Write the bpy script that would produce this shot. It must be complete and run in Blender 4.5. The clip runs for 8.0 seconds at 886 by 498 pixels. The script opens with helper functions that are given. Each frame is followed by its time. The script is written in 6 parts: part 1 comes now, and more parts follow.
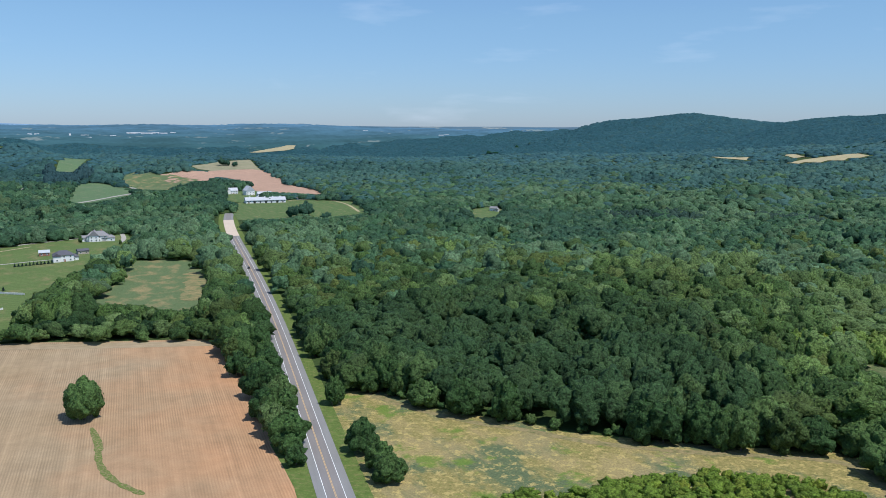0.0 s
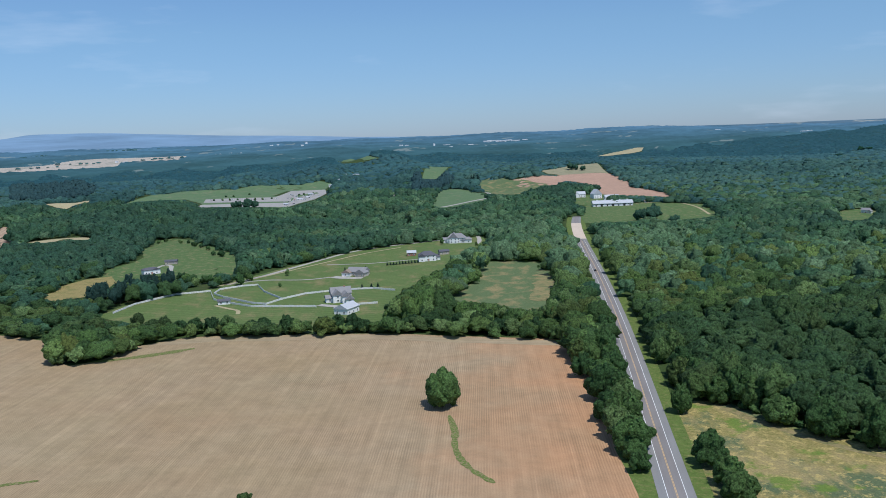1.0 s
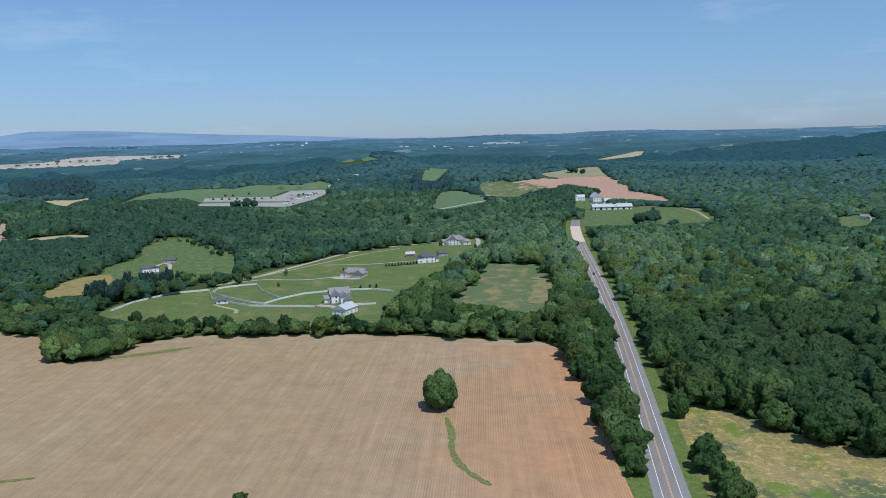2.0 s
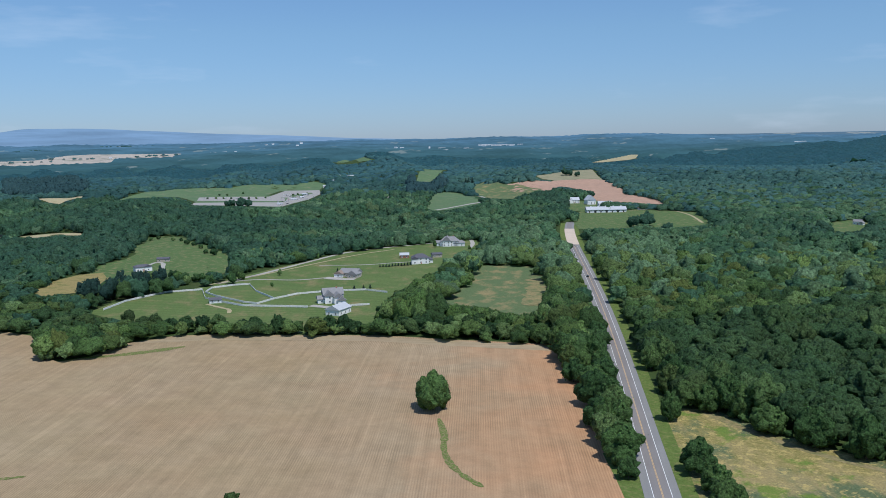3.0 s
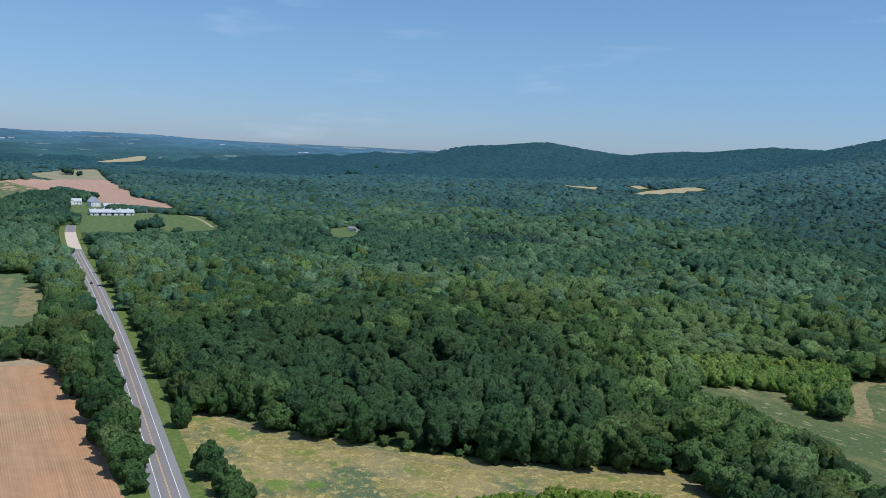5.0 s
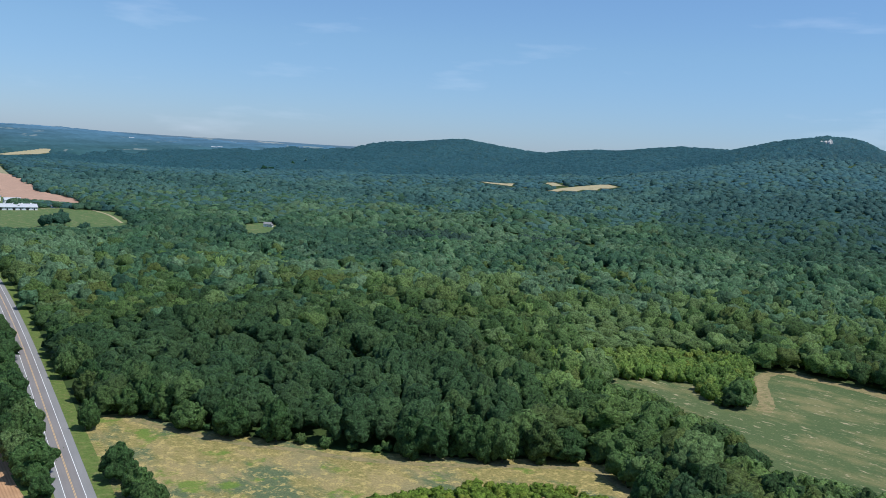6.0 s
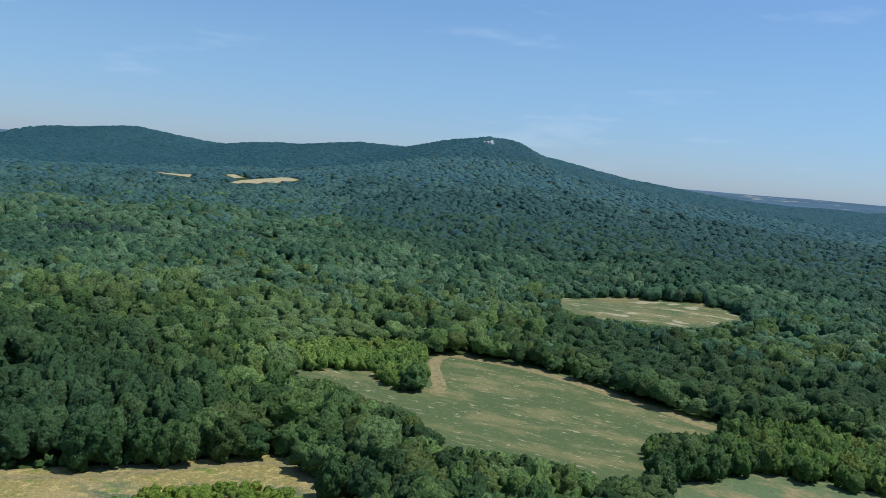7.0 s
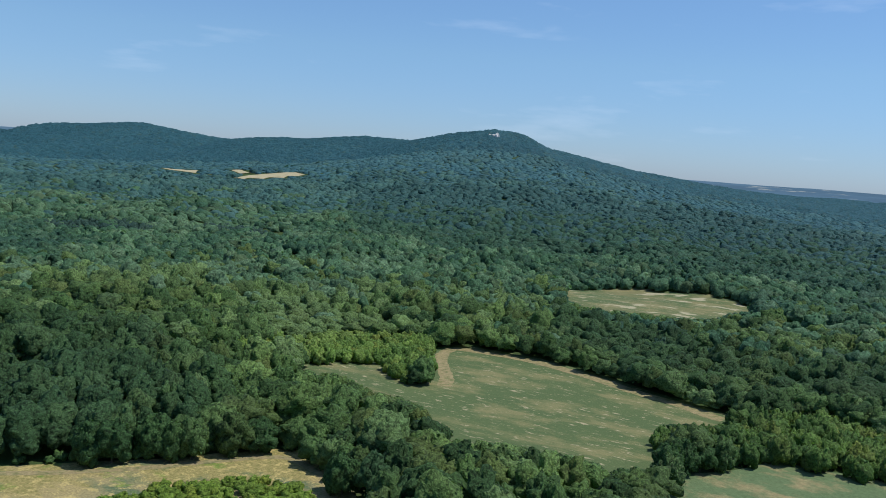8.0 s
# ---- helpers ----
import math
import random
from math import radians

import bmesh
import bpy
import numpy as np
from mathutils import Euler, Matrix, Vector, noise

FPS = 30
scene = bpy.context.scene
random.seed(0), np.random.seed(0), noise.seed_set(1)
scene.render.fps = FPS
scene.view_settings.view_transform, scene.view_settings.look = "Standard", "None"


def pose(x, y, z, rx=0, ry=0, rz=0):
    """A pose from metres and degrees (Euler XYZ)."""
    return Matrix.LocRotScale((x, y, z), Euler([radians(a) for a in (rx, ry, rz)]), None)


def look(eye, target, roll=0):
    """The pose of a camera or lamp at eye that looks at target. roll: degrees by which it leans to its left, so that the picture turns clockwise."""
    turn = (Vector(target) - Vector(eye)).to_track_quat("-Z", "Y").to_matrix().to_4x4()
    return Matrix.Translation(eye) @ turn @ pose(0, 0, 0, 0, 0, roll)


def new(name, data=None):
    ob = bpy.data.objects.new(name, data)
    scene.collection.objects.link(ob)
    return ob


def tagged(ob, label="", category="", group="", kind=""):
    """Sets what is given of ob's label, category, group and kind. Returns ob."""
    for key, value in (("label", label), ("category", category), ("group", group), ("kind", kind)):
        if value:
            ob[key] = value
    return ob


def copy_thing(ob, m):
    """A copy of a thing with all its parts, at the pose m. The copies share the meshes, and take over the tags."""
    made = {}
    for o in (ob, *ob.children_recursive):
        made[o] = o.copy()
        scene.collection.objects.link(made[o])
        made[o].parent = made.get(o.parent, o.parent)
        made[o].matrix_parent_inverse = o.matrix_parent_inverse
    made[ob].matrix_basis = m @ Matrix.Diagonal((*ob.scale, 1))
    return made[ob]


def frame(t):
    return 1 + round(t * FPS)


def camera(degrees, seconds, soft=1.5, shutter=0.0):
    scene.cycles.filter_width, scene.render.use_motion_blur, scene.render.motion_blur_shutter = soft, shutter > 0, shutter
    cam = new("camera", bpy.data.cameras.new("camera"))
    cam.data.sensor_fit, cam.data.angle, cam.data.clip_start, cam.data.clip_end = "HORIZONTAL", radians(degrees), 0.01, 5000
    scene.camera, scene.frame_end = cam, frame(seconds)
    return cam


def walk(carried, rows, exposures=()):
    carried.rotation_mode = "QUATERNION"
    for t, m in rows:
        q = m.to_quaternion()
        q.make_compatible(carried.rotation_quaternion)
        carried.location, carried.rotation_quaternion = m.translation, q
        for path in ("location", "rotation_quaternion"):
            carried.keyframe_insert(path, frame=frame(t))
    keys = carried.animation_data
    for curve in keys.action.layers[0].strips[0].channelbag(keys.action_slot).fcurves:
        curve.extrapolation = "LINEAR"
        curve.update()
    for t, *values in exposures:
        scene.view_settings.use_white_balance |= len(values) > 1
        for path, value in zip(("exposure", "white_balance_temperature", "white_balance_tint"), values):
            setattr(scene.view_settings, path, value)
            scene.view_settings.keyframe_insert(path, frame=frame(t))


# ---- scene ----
# ---- the camera: it hangs at one place, 120 m up, and swings round ----
EYE = 120.0
cam = camera(54.6, 8.0, soft=0.9)
ROWS = [
    (0.0, 81.906, -0.162, 0.023),
    (0.1, 81.838, 0.637, 4.682),
    (0.2, 81.952, 1.421, 11.404),
    (0.3, 82.121, 2.173, 17.970),
    (0.4, 82.219, 2.555, 21.100),
    (0.5, 82.321, 2.486, 21.884),
    (1.0, 82.532, 2.266, 22.733),
    (1.5, 82.624, 1.961, 22.818),
    (3.0, 82.723, 1.054, 22.420),
    (3.5, 82.869, 0.869, 22.231),
    (3.7, 82.888, 0.860, 22.079),
    (3.8, 82.881, 0.760, 21.655),
    (3.9, 82.886, 0.189, 18.078),
    (4.0, 82.963, -0.267, 13.956),
    (4.1, 83.108, -0.920, 9.581),
    (4.2, 83.229, -1.420, 4.290),
    (4.3, 83.482, -2.224, -2.361),
    (4.4, 83.666, -2.820, -7.516),
    (4.5, 83.671, -2.897, -8.612),
    (5.8, 83.367, -2.738, -9.630),
    (5.9, 83.379, -2.770, -10.378),
    (6.0, 83.538, -3.341, -14.675),
    (6.1, 83.801, -3.943, -19.302),
    (6.2, 84.078, -4.464, -24.241),
    (6.3, 84.484, -4.779, -30.060),
    (6.4, 84.831, -5.070, -34.167),
    (6.5, 84.899, -5.209, -35.243),
    (7.0, 84.595, -4.980, -35.651),
    (7.5, 84.502, -4.768, -35.625),
    (8.0, 84.122, -4.418, -35.291),
]
walk(cam, [(t, pose(0, 0, EYE, rx, ry, rz)) for t, rx, ry, rz in ROWS], [(0.0, 0.32, 6100, 10), (0.5, 0.26, 6050, 10), (0.9, 0.10, 5950, 10), (3.8, 0.08, 5950, 10), (4.5, 0.08, 5900, 10), (6.0, 0.28, 6050, 10), (6.5, 0.26, 6050, 10), (8.0, 0.26, 6050, 10)])

# ---- sky and sun ----
SUN_UP, SUN_SIDE = 64.0, 122.0  # degrees above the horizon, degrees right of the first view's heading
world = bpy.data.worlds.new("sky")
scene.world = world
world.use_nodes = True
wn, wl = world.node_tree.nodes, world.node_tree.links
sky = wn.new("ShaderNodeTexSky")
sky.sky_type, sky.sun_disc = "NISHITA", False
sky.sun_elevation, sky.sun_rotation = radians(SUN_UP), radians(SUN_SIDE)
sky.altitude, sky.air_density, sky.dust_density, sky.ozone_density = 150, 1.0, 0.15, 5.0
# thin wisps of cloud high on one side
wco = wn.new("ShaderNodeTexCoord")
wmap = wn.new("ShaderNodeMapping")
wmap.inputs["Scale"].default_value = (3.0, 3.0, 16.0)
wl.new(wco.outputs["Generated"], wmap.inputs["Vector"])
wno = wn.new("ShaderNodeTexNoise")
wno.inputs["Scale"].default_value, wno.inputs["Detail"].default_value, wno.inputs["Roughness"].default_value = 1.6, 5, 0.55
wl.new(wmap.outputs["Vector"], wno.inputs["Vector"])
wra = wn.new("ShaderNodeValToRGB")
wra.color_ramp.elements[0].position, wra.color_ramp.elements[1].position = 0.60, 0.85
wra.color_ramp.elements[1].color = (0.28, 0.28, 0.28, 1)
wl.new(wno.outputs["Fac"], wra.inputs["Fac"])
wmix = wn.new("ShaderNodeMix")
wmix.data_type = "RGBA"
wmix.inputs[7].default_value = (4.8, 5.2, 5.9, 1)
wl.new(wra.outputs["Color"], wmix.inputs[0])
wsep = wn.new("ShaderNodeSeparateXYZ")
wl.new(wco.outputs["Generated"], wsep.inputs[0])
whaze = wn.new("ShaderNodeValToRGB")
whaze.color_ramp.elements[0].color, whaze.color_ramp.elements[1].color = (0.330, 0.410, 0.595, 1), (1.0, 0.98, 0.93, 1)
whaze.color_ramp.elements[1].position = 0.9
mid = whaze.color_ramp.elements.new(0.12)
mid.color = (0.50, 0.555, 0.60, 1)
wl.new(wsep.outputs["Z"], whaze.inputs["Fac"])
wmul = wn.new("ShaderNodeMix")
wmul.data_type, wmul.blend_type = "RGBA", "MULTIPLY"
wmul.inputs[0].default_value = 1.0
wl.new(sky.outputs["Color"], wmul.inputs[6])
wl.new(whaze.outputs["Color"], wmul.inputs[7])
wl.new(wmul.outputs[2], wmix.inputs[6])
wl.new(wmix.outputs[2], wn["Background"].inputs["Color"])
wn["Background"].inputs["Strength"].default_value = 0.15

sun = new("sun", bpy.data.lights.new("sun", "SUN"))
sun.data.energy, sun.data.angle, sun.data.color = 3.7, radians(0.53), (1.0, 0.95, 0.87)
a, e = radians(SUN_SIDE), radians(SUN_UP)
sun.matrix_world = look((0, 0, 900), Vector((0, 0, 900)) - Vector((math.sin(a) * math.cos(e), math.cos(a) * math.cos(e), math.sin(e))))

# ---- materials ----
class Nodes:
    """A small builder for procedural materials in world metres."""

    def __init__(self, name, rough=0.9, spec=0.2):
        self.m = bpy.data.materials.new(name)
        self.m.use_nodes = True
        self.t = self.m.node_tree
        self.b = self.t.nodes["Principled BSDF"]
        self.b.inputs["Roughness"].default_value = rough
        self.b.inputs["Specular IOR Level"].default_value = spec
        self.pos = self.add("ShaderNodeNewGeometry").outputs["Position"]

    def add(self, kind):
        return self.t.nodes.new(kind)

    def link(self, a, b):
        self.t.links.new(a, b)

    def mapped(self, scale=(1, 1, 1), turn=0.0):
        n = self.add("ShaderNodeMapping")
        n.inputs["Rotation"].default_value = (0, 0, radians(turn))
        self.link(self.pos, n.inputs["Vector"])
        k = self.add("ShaderNodeMapping")
        k.inputs["Scale"].default_value = scale
        self.link(n.outputs["Vector"], k.inputs["Vector"])
        return k.outputs["Vector"]

    def noise(self, size, detail=4, rough=0.55, vector=None):
        n = self.add("ShaderNodeTexNoise")
        n.inputs["Scale"].default_value, n.inputs["Detail"].default_value = 1.0 / size, detail
        n.inputs["Roughness"].default_value = rough
        self.link(vector or self.pos, n.inputs["Vector"])
        return n.outputs["Fac"]

    def cells(self, size):
        n = self.add("ShaderNodeTexVoronoi")
        n.inputs["Scale"].default_value = 1.0 / size
        self.link(self.pos, n.inputs["Vector"])
        s = self.add("ShaderNodeSeparateColor")
        self.link(n.outputs["Color"], s.inputs["Color"])
        return s.outputs["Red"]

    def ramp(self, fac, *stops):
        n = self.add("ShaderNodeValToRGB")
        el = n.color_ramp.elements
        while len(el) < len(stops):
            el.new(0.5)
        for k, (p, c) in enumerate(stops):
            el[k].position = p
            el[k].color = (*c, 1) if isinstance(c, tuple) else (c, c, c, 1)
        self.link(fac, n.inputs["Fac"])
        return n.outputs["Color"]

    def mix(self, fac, a, b, how="MIX"):
        n = self.add("ShaderNodeMix")
        n.data_type, n.blend_type = "RGBA", how
        for value, slot in ((fac, 0), (a, 6), (b, 7)):
            if isinstance(value, (int, float)):
                n.inputs[slot].default_value = value
            elif isinstance(value, tuple):
                n.inputs[slot].default_value = (*value, 1)
            else:
                self.link(value, n.inputs[slot])
        return n.outputs[2]

    def bump(self, height, strength=0.5, distance=0.1):
        n = self.add("ShaderNodeBump")
        n.inputs["Strength"].default_value, n.inputs["Distance"].default_value = strength, distance
        self.link(height, n.inputs["Height"])
        self.link(n.outputs["Normal"], self.b.inputs["Normal"])

    def done(self, colour):
        self.link(colour, self.b.inputs["Base Color"])
        return self.m


def plain(name, colour, rough=0.7, spread=0.12, size=0.8, metal=0.0):
    """Paint, plaster, roofing: one colour with fine grain and broad weathering."""
    n = Nodes(name, rough, 0.3)
    n.b.inputs["Metallic"].default_value = metal
    dark = tuple(c * (1 - spread) for c in colour)
    light = tuple(min(1, c * (1 + spread)) for c in colour)
    c = n.mix(n.noise(size * 6), dark, light)
    c = n.mix(n.ramp(n.noise(size * 0.3), (0.3, 0.0), (0.7, 0.35)), c, tuple(k * (1 - 2 * spread) for k in colour))
    return n.done(c)


def foliage(name, deep, mid, light, source="kind", glow=0.34, fine=0.7, wax=0.1, vary=1.0, cold=(0.042, 0.088, 0.038), pale=(0.152, 0.228, 0.082)):
    """Leaves: hue from tree to tree, from clump to clump and over whole stands."""
    n = Nodes(name, 0.62, wax)

    def attribute(key):
        at = n.add("ShaderNodeAttribute")
        at.attribute_name = key
        return at.outputs["Fac"]

    if source == "kind":
        rnd = attribute("kind")
    elif source == "object":
        rnd = n.add("ShaderNodeObjectInfo").outputs["Random"]
    else:
        rnd = n.cells(13.0)
    olive = (mid[0] * 1.45, mid[1] * 1.04, mid[2] * 1.0) if glow > 0.26 else mid
    c = n.ramp(rnd, (0.0, deep), (0.40, mid), (0.52, olive), (0.62, mid), (0.86, light), (0.96, pale))
    if source == "kind":
        stand = attribute("stand")
        c = n.mix(n.ramp(stand, (0.10, 0.8), (0.50, 0.0)), c, cold)
        c = n.mix(n.ramp(stand, (0.55, 0.0), (0.95, 0.75)), c, pale)
    else:
        c = n.mix(n.ramp(n.noise(260, 4), (0.38, 0.0), (0.62, 0.6)), c, deep)
    isl = n.add("ShaderNodeNewGeometry").outputs["Random Per Island"]
    c = n.mix(1.0, c, n.ramp(isl, (0.0, 1 - 0.14 * vary), (1.0, 1 + 0.14 * vary)), "MULTIPLY")
    # leaf sprays: rounded tufts with gaps between them, and finer leaves on top
    wob = n.add("ShaderNodeVectorMath")
    wob.operation = "MULTIPLY_ADD"
    jit = n.add("ShaderNodeTexNoise")
    jit.inputs["Scale"].default_value, jit.inputs["Detail"].default_value = 0.8 / fine, 3
    n.link(n.pos, jit.inputs["Vector"])
    n.link(jit.outputs["Color"], wob.inputs[0])
    wob.inputs[1].default_value = (3.0 * fine,) * 3
    n.link(n.pos, wob.inputs[2])
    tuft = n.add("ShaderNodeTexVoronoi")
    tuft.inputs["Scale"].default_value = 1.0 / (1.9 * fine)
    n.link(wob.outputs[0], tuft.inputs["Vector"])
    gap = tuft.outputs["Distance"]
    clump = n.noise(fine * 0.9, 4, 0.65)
    # shade of the gaps and light on the tuft tops painted into the colour
    shade_depth = (0.40 if fine < 1.5 else 0.34 if fine < 2 else 0.22) * vary
    c = n.mix(1.0, c, n.ramp(gap, (0.10, 1.0 + 0.7 * shade_depth), (0.50, 1.0), (0.95, 1.0 - (1.5 if fine < 1.2 else 1.0) * shade_depth)), "MULTIPLY")
    c = n.mix(1.0, c, n.ramp(clump, (0.32, 1.0 - shade_depth), (0.5, 1.0), (0.68, 1.0 + 1.1 * shade_depth)), "MULTIPLY")
    lift = n.mix(0.35, n.ramp(gap, (0.0, 1.0), (0.85, 0.0)), clump)
    n.bump(lift, 0.8 if fine < 1.2 else 0.6, fine * 1.5)
    n.link(c, n.b.inputs["Base Color"])
    if glow:
        tr = n.add("ShaderNodeBsdfTranslucent")
        n.link(n.mix(1.0, c, (1.4, 1.6, 0.7), "MULTIPLY"), tr.inputs["Color"])
        ms = n.add("ShaderNodeMixShader")
        ms.inputs[0].default_value = glow
        n.link(n.b.outputs[0], ms.inputs[1])
        n.link(tr.outputs[0], ms.inputs[2])
        n.link(ms.outputs[0], n.t.nodes["Material Output"].inputs["Surface"])
    return n.m


DEEP, MID, LIGHT = (0.044, 0.087, 0.029), (0.077, 0.140, 0.040), (0.142, 0.220, 0.062)
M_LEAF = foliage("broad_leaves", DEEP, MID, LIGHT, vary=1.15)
# bluer than the near leaves: some distance haze painted into the colour
M_MIDLEAF = foliage("hazed_mid_leaves", (0.040, 0.094, 0.050), (0.058, 0.128, 0.060), (0.096, 0.178, 0.084), cold=(0.035, 0.084, 0.054), pale=(0.122, 0.200, 0.104), glow=0.3, fine=1.4, vary=1.1)
M_LEAF_ONE = foliage("broad_leaves_of_single_trees", (0.046, 0.100, 0.034), (0.080, 0.152, 0.046), (0.130, 0.212, 0.064), "object", vary=1.2)
M_LEAF_DARK = foliage("dark_broad_leaves", (0.030, 0.068, 0.028), (0.048, 0.100, 0.036), (0.080, 0.146, 0.048), "object", vary=1.1)
M_LEAF_SUN = foliage("light_broad_leaves", (0.080, 0.148, 0.045), (0.098, 0.172, 0.050), (0.125, 0.20, 0.058), "object", 0.25, 0.8, vary=0.9)
M_YOUNG = foliage("young_bright_leaves", (0.105, 0.185, 0.040), (0.145, 0.235, 0.050), (0.19, 0.28, 0.062), cold=(0.095, 0.172, 0.042), pale=(0.20, 0.28, 0.07))
M_SAPLING = foliage("sapling_leaves", (0.070, 0.132, 0.034), (0.104, 0.178, 0.042), (0.142, 0.222, 0.052), cold=(0.056, 0.112, 0.034), pale=(0.14, 0.215, 0.06))
M_THICKET = foliage("bramble_leaves", (0.150, 0.228, 0.034), (0.192, 0.284, 0.042), (0.24, 0.335, 0.056), fine=0.6, cold=(0.142, 0.215, 0.034), pale=(0.23, 0.305, 0.058))
M_CONIFER = foliage("conifer_needles", (0.022, 0.050, 0.036), (0.028, 0.060, 0.042), (0.038, 0.072, 0.048), glow=0.1, cold=(0.020, 0.048, 0.038), pale=(0.038, 0.072, 0.048))
# conifer colour turned bluer: haze over far stands painted into the needles
M_FARPINE = foliage("hazed_needles", (0.026, 0.062, 0.064), (0.032, 0.072, 0.074), (0.040, 0.082, 0.082), glow=0.1, fine=1.6, cold=(0.024, 0.058, 0.062), pale=(0.040, 0.082, 0.082), vary=0.7)
# from here outwards the haze of distance is mixed into the leaf colours
M_DISTANT = foliage("hazed_distant_leaves", (0.044, 0.108, 0.092), (0.056, 0.132, 0.110), (0.074, 0.156, 0.126), glow=0.25, fine=1.9, wax=0.15, cold=(0.026, 0.074, 0.066), pale=(0.070, 0.138, 0.100), vary=0.8)
M_HILLSIDE = foliage("hazed_hillside_leaves", (0.042, 0.112, 0.118), (0.050, 0.128, 0.132), (0.062, 0.146, 0.144), glow=0.2, fine=2.8, wax=0.12, cold=(0.034, 0.092, 0.100), pale=(0.053, 0.114, 0.100), vary=0.7)
M_FAR = foliage("hazed_ridge_leaves", (0.018, 0.060, 0.070), (0.022, 0.070, 0.080), (0.028, 0.080, 0.088), "cells", 0.0, fine=6.0, wax=0.1, pale=(0.03, 0.07, 0.066))
M_BARK = plain("bark", (0.11, 0.085, 0.06), 0.95, 0.3, 0.3)


def grass(name, deep, light, dry, dryness=(0.55, 0.75), patch=14.0, stripe=0.0, turn=0.0):
    n = Nodes(name, 0.95, 0.1)
    c = n.mix(n.noise(patch, 5, 0.6), deep, light)
    c = n.mix(n.ramp(n.noise(patch * 0.7, 6, 0.65, n.mapped((1, 1.4, 1), turn)), (dryness[0], 0.0), (dryness[1], 0.9)), c, dry)
    c = n.mix(n.ramp(n.noise(0.7, 4, 0.7), (0.3, 0.0), (0.7, 0.4)), c, tuple(0.6 * k for k in deep))
    if stripe:
        w = n.add("ShaderNodeTexWave")
        w.inputs["Scale"].default_value, w.inputs["Distortion"].default_value = 0.314 / stripe, 0.6
        n.link(n.mapped((1, 1, 1), turn), w.inputs["Vector"])
        c = n.mix(1.0, c, n.ramp(w.outputs["Fac"], (0.3, 0.93), (0.7, 1.06)), "MULTIPLY")
    c = n.mix(1.0, c, n.ramp(n.noise(2.1, 5, 0.7), (0.3, 0.78), (0.7, 1.2)), "MULTIPLY")
    n.bump(n.noise(0.9, 4), 0.7, 0.35)
    return n.done(c)


def tilled(name, a, b, red, turn, row=0.9):
    """Planted soil: rows of stubble and furrow, pale and reddish patches, wheel tracks."""
    n = Nodes(name, 0.97, 0.05)
    v = n.mapped((1, 1, 1), turn)
    c = n.mix(n.ramp(n.noise(70, 5, 0.6), (0.3, 0.0), (0.7, 1.0)), a, b)
    grad = n.add("ShaderNodeSeparateXYZ")
    n.link(v, grad.inputs[0])
    lean = n.add("ShaderNodeMapRange")
    lean.inputs[1].default_value, lean.inputs[2].default_value = -90, 75
    n.link(grad.outputs[0], lean.inputs[0])
    both = n.mix(0.5, n.noise(45, 5, 0.6), lean.outputs[0])
    c = n.mix(n.ramp(both, (0.42, 0.0), (0.72, 1.0)), c, red)
    c = n.mix(n.ramp(both, (0.18, 0.3), (0.36, 0.0)), c, (a[0] * 0.92, a[1] * 1.08, a[2] * 1.0))
    w = n.add("ShaderNodeTexWave")
    w.inputs["Scale"].default_value, w.inputs["Distortion"].default_value = 0.314 / row, 1.2
    w.inputs["Detail"].default_value, w.inputs["Detail Scale"].default_value = 2.0, 0.4
    n.link(v, w.inputs["Vector"])
    rows = n.mix(n.ramp(n.noise(55, 4, 0.6), (0.40, 0.08), (0.64, 1.0)), (1.0, 1.0, 1.0), n.ramp(w.outputs["Fac"], (0.25, 0.82), (0.6, 1.06)))
    c = n.mix(1.0, c, rows, "MULTIPLY")
    tram = n.noise(0.5, 2, 0.5, n.mapped((0.045, 0.0004, 0.0), turn))
    c = n.mix(1.0, c, n.ramp(tram, (0.49, 1.0), (0.5, 1.09), (0.51, 1.0)), "MULTIPLY")
    c = n.mix(1.0, c, n.ramp(n.noise(11, 6, 0.7), (0.3, 0.86), (0.7, 1.12)), "MULTIPLY")
    streak = n.noise(3.0, 4, 0.6, n.mapped((1, 0.04, 1), turn))
    c = n.mix(1.0, c, n.ramp(streak, (0.3, 0.90), (0.7, 1.10)), "MULTIPLY")
    c = n.mix(1.0, c, n.ramp(n.noise(0.5, 3, 0.7), (0.3, 0.88), (0.7, 1.1)), "MULTIPLY")
    n.bump(w.outputs["Fac"], 0.2, 0.08)
    return n.done(c)


SOIL_TURN = -20.0
M_SOIL = tilled("planted_soil", (0.302, 0.21, 0.12), (0.328, 0.25, 0.157), (0.41, 0.225, 0.117), SOIL_TURN, 1.02)
M_HEAD = tilled("headland_soil", (0.30, 0.225, 0.14), (0.34, 0.26, 0.165), (0.36, 0.235, 0.14), 72.0, 2.4)
M_CLAY = tilled("far_red_soil", (0.33, 0.232, 0.168), (0.365, 0.265, 0.195), (0.385, 0.25, 0.178), -30.0, 6.0)
M_STRAW = grass("straw", (0.34, 0.29, 0.165), (0.43, 0.37, 0.225), (0.19, 0.19, 0.085), (0.56, 0.75), 40)
M_PLAIN = grass("pale_plain", (0.38, 0.335, 0.28), (0.46, 0.41, 0.345), (0.20, 0.215, 0.17), (0.54, 0.64), 120)
M_FALLOW = grass("fallow_stubble", (0.25, 0.235, 0.145), (0.32, 0.285, 0.18), (0.17, 0.19, 0.10), (0.48, 0.66), 40)
# pasture green paled and blued, aerial haze painted into the grass
M_FARGRASS = grass("hazed_grass", (0.088, 0.150, 0.074), (0.135, 0.195, 0.092), (0.24, 0.225, 0.14), (0.55, 0.72), 36)
